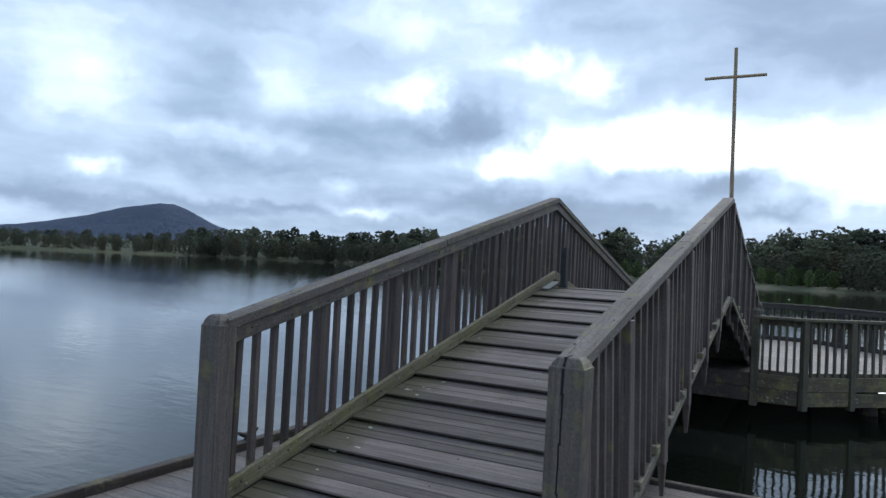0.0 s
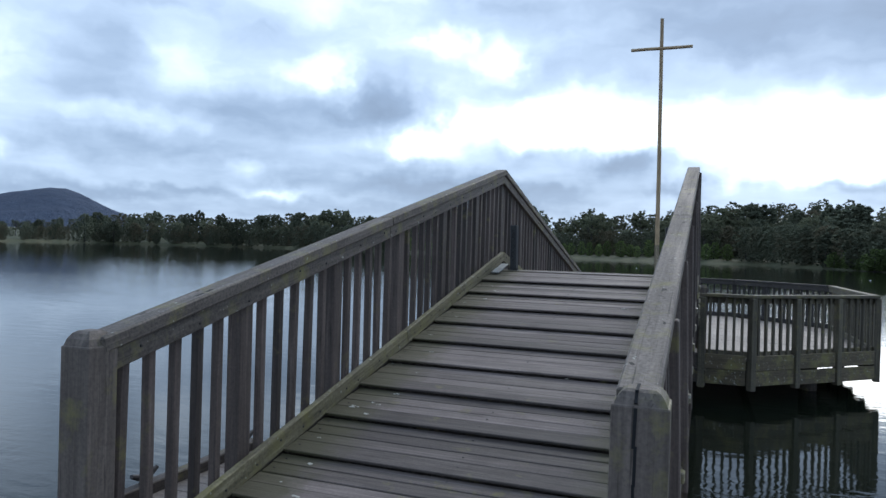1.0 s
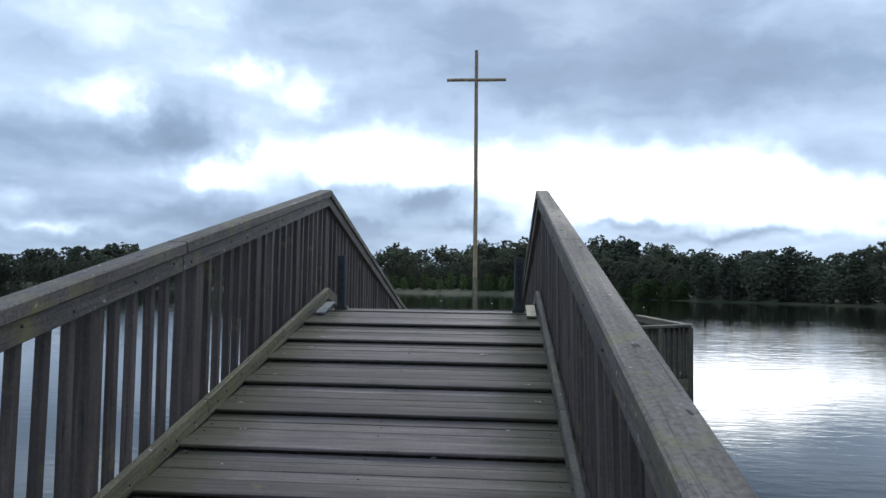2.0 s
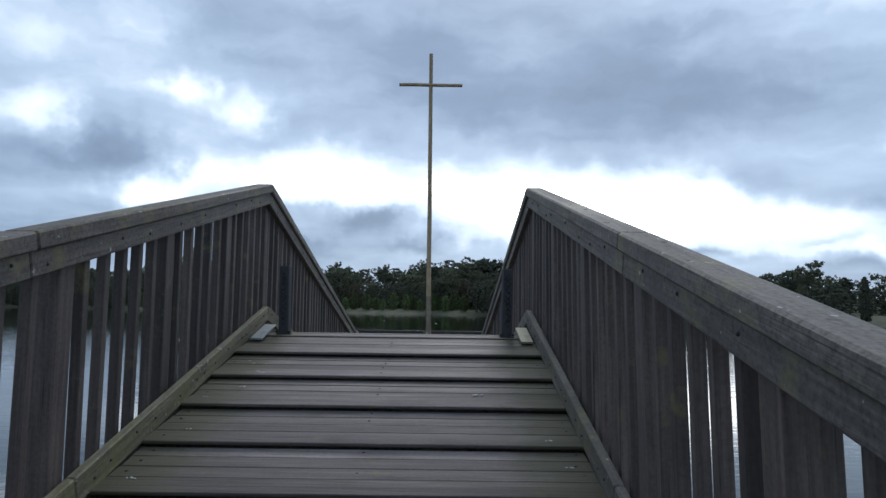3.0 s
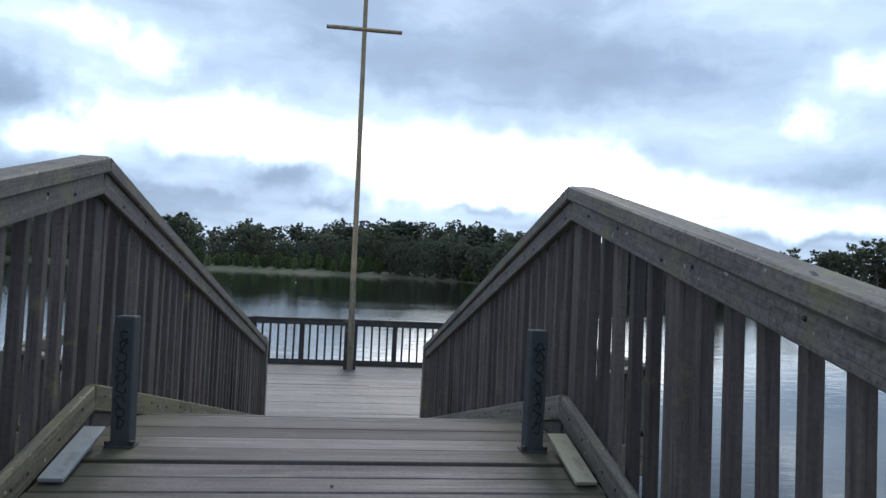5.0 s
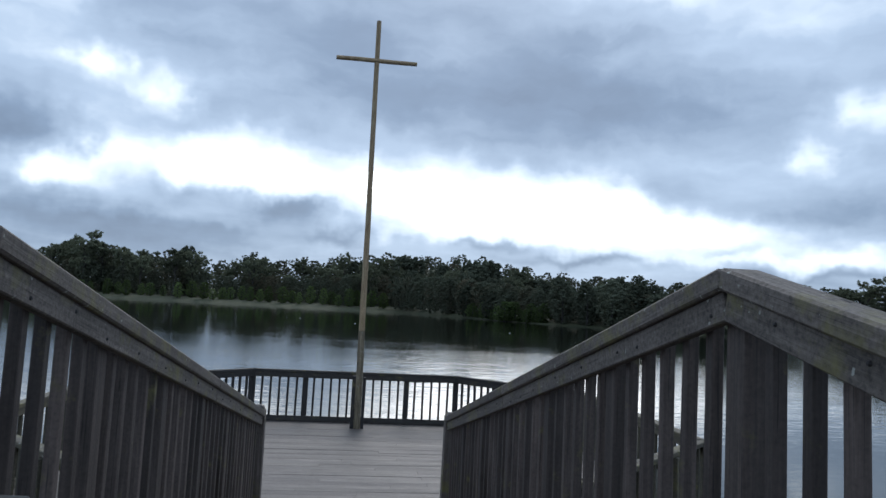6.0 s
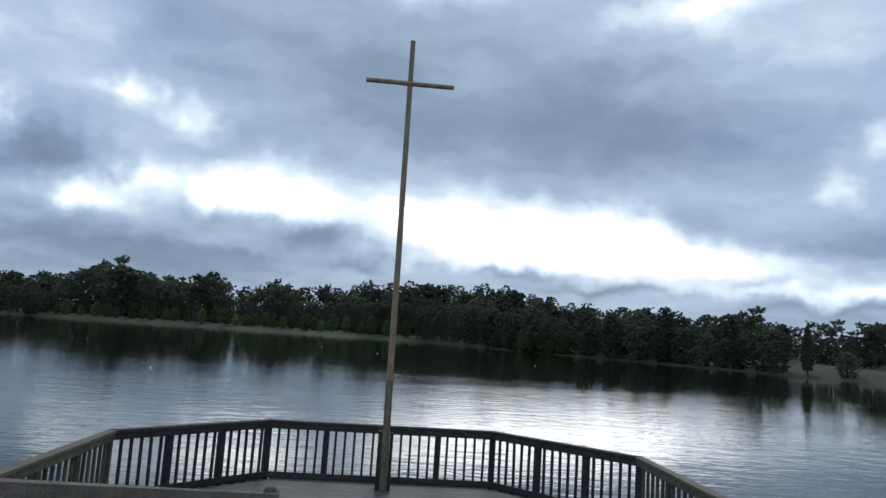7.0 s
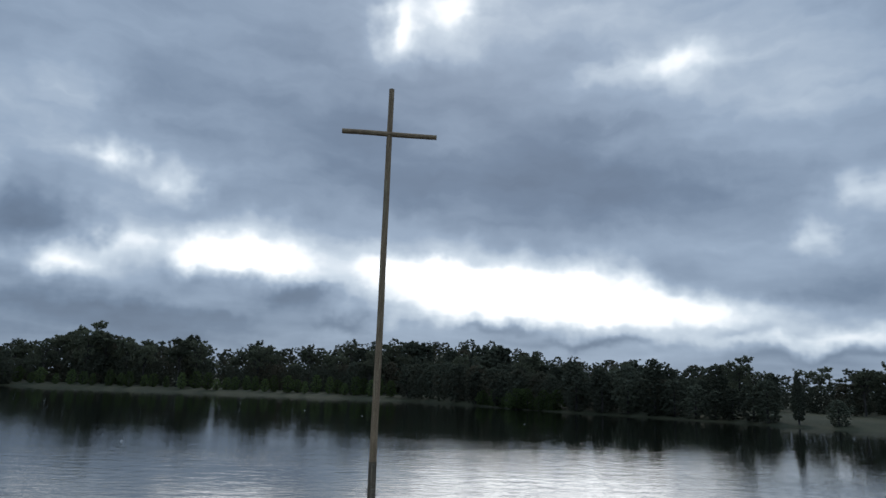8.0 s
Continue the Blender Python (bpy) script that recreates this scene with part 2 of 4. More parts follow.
wood_cross = wood("peeling_cross_timber", 2, (0.19, 0.125, 0.070), (0.42, 0.295, 0.170), (0.62, 0.47, 0.30), moss=0.1, random_tone=0.1)


def painted_steel(name, color, rough=0.5):
    m = Nodes(name)
    v = m.coord((1, 1, 1))
    n = m.noise(v, 14.0, 5.0, 0.65)
    c = m.mix(m.ramp(n, (0.5, BLACK), (0.7, (0.7,) * 3)), color, tuple(0.5 * k for k in color))
    r = m.noise(v, 5.0, 4.0, 0.6)
    c = m.mix(m.ramp(r, (0.62, BLACK), (0.72, (0.6,) * 3)), c, (0.12, 0.07, 0.04))
    m.bump(n, 0.25, 0.002)
    return m.finish(c, rough, 0.3)


steel_blue = painted_steel("blue_grey_steel", (0.062, 0.065, 0.068), 0.8)
steel_pale = painted_steel("pale_galvanised_steel", (0.32, 0.335, 0.335), 0.5)
steel_cream = painted_steel("cream_painted_steel", (0.34, 0.32, 0.23), 0.55)
bolt_mat = painted_steel("rusted_bolt", (0.045, 0.04, 0.04), 0.6)
ink = Nodes("black_marker").finish((0.010, 0.010, 0.012), 0.95)
dropping_mat = painted_steel("dried_droppings", (0.55, 0.54, 0.48), 0.9)
white_mat = Nodes("chalky_white").finish((0.72, 0.72, 0.70), 0.8)


def water_material():
    m = Nodes("lake_water")
    a = m.noise(m.coord((1.0, 2.6, 1)), 1.6, 4.0, 0.55, 0.3)
    b = m.noise(m.coord((0.05, 0.2, 1)), 1.0, 3.0, 0.5)
    c = m.noise(m.coord((1, 1, 1)), 9.0, 2.0, 0.5)
    s = m.add("ShaderNodeMath", operation="MULTIPLY_ADD")
    m.link(c, s.inputs[0])
    s.inputs[1].default_value = 0.16
    m.link(a, s.inputs[2])
    calm = m.ramp(b, (0.38, (0.55,) * 3), (0.62, (1.25,) * 3))
    # the shelter of bridge and platform keeps the near water flatter than the open lake
    away = m.add("ShaderNodeVectorMath", operation="DISTANCE")
    m.link(m.coord((1, 1, 0)), away.inputs[0])
    away.inputs[1].default_value = (2.0, 10.0, 0.0)
    share = m.add("ShaderNodeMath", operation="MULTIPLY")
    m.link(away.outputs["Value"], share.inputs[0])
    share.inputs[1].default_value = 0.01
    open_lake = m.ramp(share.outputs[0], (0.07, (0.55,) * 3), (0.15, (0.72,) * 3), (0.26, (0.78,) * 3), (0.42, (0.4,) * 3), (1.0, (0.3,) * 3))
    calm = m.mix(1.0, calm, open_lake, "MULTIPLY")
    h = m.mix(1.0, s.outputs[0], calm, "MULTIPLY")
    # longer wavelets on the open water between platform and bank
    swell = m.noise(m.coord((0.8, 1.5, 1)), 1.0, 3.0, 0.6, 0.4)
    ahead = m.add("ShaderNodeSeparateXYZ")
    m.link(m.coord((0.01, 0.01, 0.01)), ahead.inputs[0])
    band = m.ramp(ahead.outputs[1], (0.06, BLACK), (0.17, (1.6,) * 3), (0.36, (1.4,) * 3), (0.62, (0.3,) * 3), (1.0, (0.1,) * 3))
    h = m.mix(1.0, h, m.mix(1.0, swell, band, "MULTIPLY"), "ADD")
    m.bump(h, 1.0, 0.0085)
    m.bsdf.inputs["IOR"].default_value = 1.333
    murk = m.noise(m.coord((1, 1, 1)), 0.05, 3.0, 0.5)
    col = m.ramp(murk, (0.3, (0.006, 0.009, 0.006)), (0.7, (0.012, 0.015, 0.010)))
    return m.finish(col, 0.03)


def ground_material():
    m = Nodes("grassy_bank")
    v = m.coord((1, 1, 1))
    n = m.noise(v, 0.06, 6.0, 0.65)
    f = m.noise(v, 1.4, 5.0, 0.7)
    c = m.ramp(n, (0.35, (0.028, 0.036, 0.014)), (0.55, (0.056, 0.06, 0.026)), (0.7, (0.098, 0.09, 0.047)))
    c = m.mix(m.ramp(f, (0.4, BLACK), (0.8, (0.6,) * 3)), c, (0.05, 0.06, 0.02))
    m.bump(f, 0.6, 0.15)
    return m.finish(c, 0.9)


def leaf_material(name, dark, light):
    m = Nodes(name)
    geo = m.add("ShaderNodeNewGeometry")
    info = m.add("ShaderNodeObjectInfo")
    c = m.ramp(geo.outputs["Random Per Island"], (0.0, dark), (1.0, light))
    # stands of browner trees among the green
    patch = m.noise(m.coord((1, 1, 1)), 0.06, 3.0, 0.6)
    c = m.mix(m.ramp(patch, (0.48, BLACK), (0.64, (0.7,) * 3)), c, (0.150, 0.124, 0.084))
    tone = m.add("ShaderNodeMapRange")
    tone.inputs["To Min"].default_value, tone.inputs["To Max"].default_value = 0.6, 1.4
    m.link(info.outputs["Random"], tone.inputs["Value"])
    c = m.mix(1.0, c, tone.outputs[0], "MULTIPLY")
    front = m.add("ShaderNodeBsdfDiffuse")
    back = m.add("ShaderNodeBsdfTranslucent")
    both = m.add("ShaderNodeMixShader")
    both.inputs[0].default_value = 0.35
    # leaves of a clump share the light of the open sky: normals eased upward
    ease = m.add("ShaderNodeVectorMath", operation="MULTIPLY_ADD")
    m.link(geo.outputs["Normal"], ease.inputs[0])
    ease.inputs[1].default_value, ease.inputs[2].default_value = (0.55, 0.55, 0.45), (0.0, 0.0, 0.55)
    unit = m.add("ShaderNodeVectorMath", operation="NORMALIZE")
    m.link(ease.outputs[0], unit.inputs[0])
    m.link(unit.outputs[0], front.inputs["Normal"])
    m.link(c, front.inputs["Color"])
    m.link(c, back.inputs["Color"])
    m.link(front.outputs[0], both.inputs[1])
    m.link(back.outputs[0], both.inputs[2])
    m.link(both.outputs[0], m.t.nodes["Material Output"].inputs["Surface"])
    return m.mat


water_mat, ground_mat = water_material(), ground_material()
leaf_gum = leaf_material("gum_leaves", (0.135, 0.150, 0.098), (0.168, 0.182, 0.120))
leaf_dark = leaf_material("dark_pine_foliage", (0.108, 0.122, 0.086), (0.134, 0.148, 0.104))
leaf_fresh = leaf_material("fresh_green_leaves", (0.125, 0.172, 0.066), (0.155, 0.205, 0.082))
bark = wood("pale_gum_bark", 2, (0.03, 0.027, 0.023), (0.075, 0.069, 0.060), (0.14, 0.13, 0.115))


def hill_material():
    m = Nodes("haze_blue_wooded_mountain")
    v = m.coord((1, 1, 1))
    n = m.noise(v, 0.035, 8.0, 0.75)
    # distance haze is mixed into the base colour as blue
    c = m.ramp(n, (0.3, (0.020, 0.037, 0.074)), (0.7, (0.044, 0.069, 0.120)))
    m.bump(n, 1.0, 12.0)
    return m.finish(c, 0.95)


hill_mat = hill_material()


# ---- builders ----
def finish_mesh(name, bm, mat, smooth=False):
    me = bpy.data.meshes.new(name)
    bm.to_mesh(me)
    bm.free()
    me.materials.append(mat)
    if smooth:
        for p in me.polygons:
            p.use_smooth = True
    return me


def part(name, bm, mat, parent, label="", m=None, smooth=False):
    ob = new(name, finish_mesh(name, bm, mat, smooth))
    ob.parent = parent
    if m is not None:
        ob.matrix_local = m
    if label:
        tagged(ob, label)
    return ob


def piece(name, me, parent, m, label=""):
    ob = new(name, me)
    ob.parent = parent
    ob.matrix_local = m
    if label:
        tagged(ob, label)
    return ob


def thing(name, label, category, at=(0, 0, 0), group="", kind=""):
    ob = new(name)
    ob.empty_display_size = 0.1
    ob.location = at
    return tagged(ob, label, category, group, kind)


def box(bm, sx, sy, sz, bevel=0.0, m=None, segs=1):
    made = bmesh.ops.create_cube(bm, size=1.0)["verts"]
    bmesh.ops.scale(bm, vec=(sx, sy, sz), verts=made)
    if bevel:
        edges = list({e for v in made for e in v.link_edges})
        out = bmesh.ops.bevel(bm, geom=edges, offset=bevel, segments=segs, affect="EDGES", profile=0.6)
        made = list({v for f in out["faces"] for v in f.verts} | {v for v in made if v.is_valid})
    if m is not None:
        bmesh.ops.transform(bm, matrix=m, verts=made)
    return made


def box_mesh(name, sx, sy, sz, bevel, mat):
    bm = bmesh.new()
    box(bm, sx, sy, sz, bevel)
    return finish_mesh(name, bm, mat)


def tube(bm, pts, radii, sides=8):
    rings = []
    for i, p in enumerate(pts):
        a, b = Vector(pts[max(i - 1, 0)]), Vector(pts[min(i + 1, len(pts) - 1)])
        q = (b - a).to_track_quat("Z", "Y")
        rings.append([bm.verts.new(Vector(p) + q @ Vector((radii[i] * math.cos(6.2832 * k / sides), radii[i] * math.sin(6.2832 * k / sides), 0))) for k in range(sides)])
    for r0, r1 in zip(rings, rings[1:]):
        for k in range(sides):
            bm.faces.new((r0[k], r0[(k + 1) % sides], r1[(k + 1) % sides], r1[k]))
    bm.faces.new(rings[-1])
    bm.faces.new(rings[0][::-1])


rng = random.Random(4)

# ---- plan ----
WATER = -0.87
DECK = -0.25            # platform and pier level
APEX_Y, APEX_Z = 7.65, 1.965     # handrail top at the crown
SLOPE = 0.2345
NEAR_Y, FAR_Y = 2.55, 12.96
SIDE = 0.89             # inner edge of the handrails
TILT = math.degrees(math.atan(SLOPE))


def rail_z(y):
    return APEX_Z - SLOPE * abs(y - APEX_Y)


# ---- lake and land ----
def shore(deg):
    """Distance of the bank from the bridge by heading, left positive."""
    table = ((-180, 70), (-120, 90), (-90, 130), (-60, 120), (-45, 112), (-33, 118), (-24, 135), (-17, 150), (-12, 165), (-8, 200),
             (-4, 232), (0, 240), (6, 252), (12, 266), (20, 286), (27, 320), (36, 420), (48, 430), (54, 340), (62, 290), (90, 250), (130, 120), (180, 70))
    for (a, ra), (b, rb) in zip(table, table[1:]):
        if a <= deg <= b:
            return ra + (rb - ra) * (deg - a) / (b - a) + 3.0 * noise.noise((deg * 0.4, 0, 0)) + 1.2 * noise.noise((deg * 1.9, 3, 0))
    return 100.0


def land_z(deg, r):
    d = r - shore(deg)
    if d < 0:
        return max(WATER - 3.0, WATER + d * 0.12)
    rise = min(d, 9) * 0.13 + max(0, min(d - 9, 400)) * 0.028
    rise += min(max(0, d - 55), 220) * 0.10 * math.exp(-((deg + 6) / 11) ** 2)
    return WATER + rise


def heading(deg, r):
    return Vector((-math.sin(radians(deg)) * r, APEX_Y + math.cos(radians(deg)) * r, 0))


def build_ground():
    bm = bmesh.new()
    offs = (-60, -20, -4, -1, 0, 1.5, 4, 8, 14, 25, 50, 90, 150, 260, 460, 900, 2000, 4300)
    steps, rows = 480, []
    for i in range(steps):
        deg = -180 + 360 * i / steps
        row = []
        for o in offs:
            r = shore(deg) + o
            p = heading(deg, r)
            row.append(bm.verts.new((p.x, p.y, land_z(deg, r) + (0.25 * noise.noise(p * 0.11) if 2 < o < 300 else 0))))
        rows.append(row)
    centre = bm.verts.new((0, APEX_Y, WATER - 3))
    for i in range(steps):
        a, b = rows[i], rows[(i + 1) % steps]
        bm.faces.new((centre, b[0], a[0]))
        for k in range(len(offs) - 1):
            bm.faces.new((a[k], b[k], b[k + 1], a[k + 1]))
    bmesh.ops.recalc_face_normals(bm, faces=bm.faces)
    ob = new("ground", finish_mesh("ground", bm, ground_mat, True))
    tagged(ob, "grassy banks and lake bed under the water", "ground", kind="structure")
    bm = bmesh.new()
    bmesh.ops.create_circle(bm, cap_ends=True, segments=96, radius=700)
    w = new("water", finish_mesh("water", bm, water_mat))
    w.location = (0, APEX_Y, WATER)
    tagged(w, "calm grey lake water with light ripples", "water", kind="structure")


build_ground()


def build_mountain():
    bm = bmesh.new()
    nx, ny, grid = 150, 34, []
    for j in range(ny + 1):
        row = []
        for i in range(nx + 1):
            u, v = -1500 + 3000 * i / nx, -1300 + 2000 * j / ny
            s = 310 if u < 0 else 225
            h = 130 * math.exp(-abs(u / s) ** 1.6) + 26 * math.exp(-((u + 500) / 800) ** 2) + 14
            h *= math.exp(-(v / 420) ** 2)
            h += 6 * noise.noise((u * 0.012, v * 0.012, 0)) + 4 * noise.noise((u * 0.05, v * 0.05, 5))
            row.append(bm.verts.new((u, v, h - 12)))
        grid.append(row)
    for j in range(ny):
        for i in range(nx):
            bm.faces.new((grid[j][i], grid[j][i + 1], grid[j + 1][i + 1], grid[j + 1][i]))
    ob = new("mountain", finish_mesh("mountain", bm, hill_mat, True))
    p = heading(50.3, 2350)
    ob.matrix_world = pose(p.x, p.y, 2, 0, 0, 50.3)
    tagged(ob, "distant wooded mountain behind the lake, tinted blue-grey for haze", "mountain", kind="structure")


build_mountain()


# ---- footbridge ----
bridge = thing("footbridge", "arched weathered grey timber footbridge with stepped ramps and slatted rails", "footbridge", (0, 2.55, DECK))
B0 = Matrix.Translation((0, -2.55, -DECK))          # world to bridge
PITCH, LIP, NOSE_Y, NOSE_Z = 0.403, 0.026, 6.93, 0.847


def along(x, y, z, sgn, extra=0.0, turn=0.0):
    """A pose on the slope; sgn 1 for the ramp that climbs away, -1 for the one that falls."""
    return B0 @ pose(x, y, z, sgn * TILT + extra, 0, turn)


POSTS_WEST = (2.55, 3.42, 4.275, 5.155, 6.01, 6.86, 7.71)
POSTS_EAST = (2.55, 3.29, 4.16, 5.03, 5.92, 6.772, 7.65)


def baluster_y(s, sgn, k, y_end):
    """Where the k-th upright stands; every sixth is a post."""
    y = y_end + (APEX_Y - y_end) * k / 36
    if sgn > 0 and s < 0:
        bay, j = divmod(k, 6)
        y = POSTS_WEST[bay] + (0.135 if bay == 0 else 0.141) * j + (0.02 if bay == 0 and j else 0.0)
    elif sgn > 0:
        bay, j = divmod(k, 6)
        y = POSTS_EAST[bay + 1] - (0.118 if bay == 0 else 0.142) * (6 - j) if j else POSTS_EAST[bay]
    return y


def build_rail(s, sgn):
    y_end = NEAR_Y if sgn > 0 else FAR_Y
    run = abs(APEX_Y - y_end)
    length = run / math.cos(radians(TILT))
    skew = 0.04 if s > 0 and sgn > 0 else 0.0       # this rail leans inward towards its foot
    turn = -math.degrees(math.atan(skew / run))

    def shift(y):
        return -skew * abs(APEX_Y - y) / run

    # cap in two or three lengths, butted
    cuts = (0.0, 0.495, 1.0) if s > 0 else (0.0, 0.46, 1.0)
    for a, b in zip(cuts, cuts[1:]):
        ym = y_end + (APEX_Y - y_end) * (a + b) / 2
        cap = piece("handrail", box_mesh("handrail", 0.108, (b - a) * length - 0.004, 0.060, 0.007, wood_rail), bridge,
              along(s * (SIDE + 0.054) + shift(ym), ym, rail_z(ym) - 0.0305, sgn, rng.uniform(-0.03, 0.03), turn), "flat grey handrail cap with lichen")
        sub = piece("under_rail", box_mesh("under_rail", 0.036, (b - a) * length - 0.006, 0.080, 0.004, wood_rail), bridge,
                    along(s * (SIDE + 0.036) + shift(ym), ym, rail_z(ym) - 0.1025, sgn, 0, turn))
        bm = bmesh.new()
        for k in range(5):
            box(bm, rng.uniform(0.008, 0.02), rng.uniform(0.012, 0.05), 0.004, 0.001,
                pose(rng.uniform(-0.035, 0.035), rng.uniform(-0.45, 0.45) * (b - a) * length, 0.0285, 0, 0, rng.uniform(-25, 25)))
        tagged(part("nicks", bm, wood_dark_nick, cap), kind="stuff")
        bm = bmesh.new()
        n = int((b - a) * length / 0.33)
        for k in range(n):
            bmesh.ops.create_uvsphere(bm, u_segments=6, v_segments=4, radius=0.0065,
                                      matrix=Matrix.Translation((-s * 0.018, ((k + rng.uniform(0.2, 0.8)) / n - 0.5) * (b - a) * length, rng.uniform(-0.02, 0.02))))
        tagged(part("bolts", bm, bolt_mat, sub), kind="stuff")
    # kerb board above the tread ends
    for a, b in ((0.0, 0.52), (0.52, 1.0)):
        ya, yb = y_end + (APEX_Y - y_end) * a, y_end + (APEX_Y - y_end) * b
        ym = (ya + yb) / 2
        board = piece("kerb", box_mesh("kerb", 0.036, (b - a) * length - 0.004, 0.098, 0.005, wood_kerb if s < 0 else wood_kerb_plain), bridge,
              along(s * (SIDE + 0.021) + 0.5 * shift(ym), ym, rail_z(ym) - 0.906, sgn, 0, 0.5 * turn), "mossy yellow-green kerb board" if s < 0 else "plain grey kerb board")
        bm = bmesh.new()
        for k in range(13):
            bmesh.ops.create_uvsphere(bm, u_segments=6, v_segments=4, radius=0.006,
                                      matrix=Matrix.Translation((-s * 0.018, ((k + rng.uniform(0.2, 0.8)) / 13 - 0.5) * (b - a) * length, rng.uniform(-0.012, 0.015))))
        tagged(part("bolts", bm, bolt_mat, board), kind="stuff")
    # stringer under the treads
    ym = (y_end + APEX_Y) / 2
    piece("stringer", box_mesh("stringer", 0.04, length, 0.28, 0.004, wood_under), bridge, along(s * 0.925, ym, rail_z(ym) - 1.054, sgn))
    # posts and balusters
    step = run / 36
    bm = bmesh.new()
    box(bm, 0.074, 0.095, 1.08, 0.005, pose(0, 0, 0.04))
    bmesh.ops.create_cone(bm, cap_ends=True, segments=4, radius1=0.014, radius2=0.034, depth=0.2, matrix=pose(0.012 * s, 0, -0.59, 0, 0, 45))
    post = finish_mesh("post", bm, wood_z)
    slat = box_mesh("baluster", 0.037, 0.038, 0.985, 0.003, wood_z)
    for k in range(1, 37 if sgn > 0 else 36):
        y = baluster_y(s, sgn, k, y_end)
        top = rail_z(y) - 0.055
        if k % 6 == 0:
            if k == 36:
                top -= 0.004
            piece("post", post, bridge, B0 @ pose(s * 0.977 + 0.5 * shift(y), y, top - 0.58, rng.uniform(-0.3, 0.3), 57.3 * shift(y) + rng.uniform(-0.2, 0.2), 0))
        else:
            piece("baluster", slat, bridge, B0 @ pose(s * 0.964 + 0.5 * shift(y), y + rng.uniform(-0.005, 0.005), top - 0.4925, rng.uniform(-0.6, 0.6), 57.3 * shift(y) + rng.uniform(-0.2, 0.2), 0))
    # ledger that carries the tread ends, outside, with a block at each step
    yl = y_end + (APEX_Y - y_end) * 0.53
    piece("ledger", box_mesh("ledger", 0.034, length * 0.9, 0.06, 0.005, wood_ledger), bridge,
          along(s * 0.998 + shift(yl), yl, rail_z(yl) - 1.03, sgn, 0, turn), "mossy ledger board")
    block = box_mesh("block", 0.05, 0.085, 0.05, 0.006, wood_ledger)
    for k in range(10):
        y = NOSE_Y - PITCH * k - 0.1 if sgn > 0 else 2 * APEX_Y - NOSE_Y + PITCH * k + 0.1
        piece("block", block, bridge, B0 @ pose(s * 1.004 + shift(y), y + rng.uniform(-0.03, 0.03), rail_z(y) - 0.985, rng.uniform(-4, 4), 0, rng.uniform(-5, 5)))
    # end post with a chamfered top; one is split by a long crack
    bm = bmesh.new()
    h = 0.99 if sgn > 0 else 0.975
    wide = 0.142 if s > 0 and sgn > 0 else 0.128
    box(bm, wide, wide, h, 0.006, None, 2)
    tops = [f for f in bm.faces if f.normal.z > 0.9 and f.calc_area() > 0.005]
    for depth, inn in ((0.016, 0.010), (0.014, 0.016), (0.006, 0.016)) if s > 0 else ((0.024, 0.010), (0.018, 0.016), (0.009, 0.018)):
        bmesh.ops.inset_individual(bm, faces=tops, thickness=inn, depth=depth)
    at = B0 @ pose(s * (SIDE + 0.062) + shift(y_end), y_end, DECK + h / 2, 0, 0.4 * s, 1.0)
    post = part("end_post", bm, wood_post, bridge, "stout square post with a chamfered top", at)
    if s > 0 and sgn > 0:
        bm = bmesh.new()
        for k in range(9):
            box(bm, 0.0085 - 0.0006 * k, 0.004, 0.1, 0, pose(-0.012 + 0.003 * math.sin(k * 1.3), -0.0702, 0.44 - 0.094 * k, 0, 1.5 * math.cos(k * 1.3), 0))
        box(bm, 0.008, 0.10, 0.006, 0, pose(-0.010, -0.008, h / 2 + 0.0345))
        box(bm, 0.008, 0.04, 0.006, 0, pose(-0.011, -0.055, h / 2 + 0.019, 42))
        part("crack", bm, ink, post, "dark drying crack")


for sgn in (1, -1):
    for s in (-1, 1):
        build_rail(s, sgn)


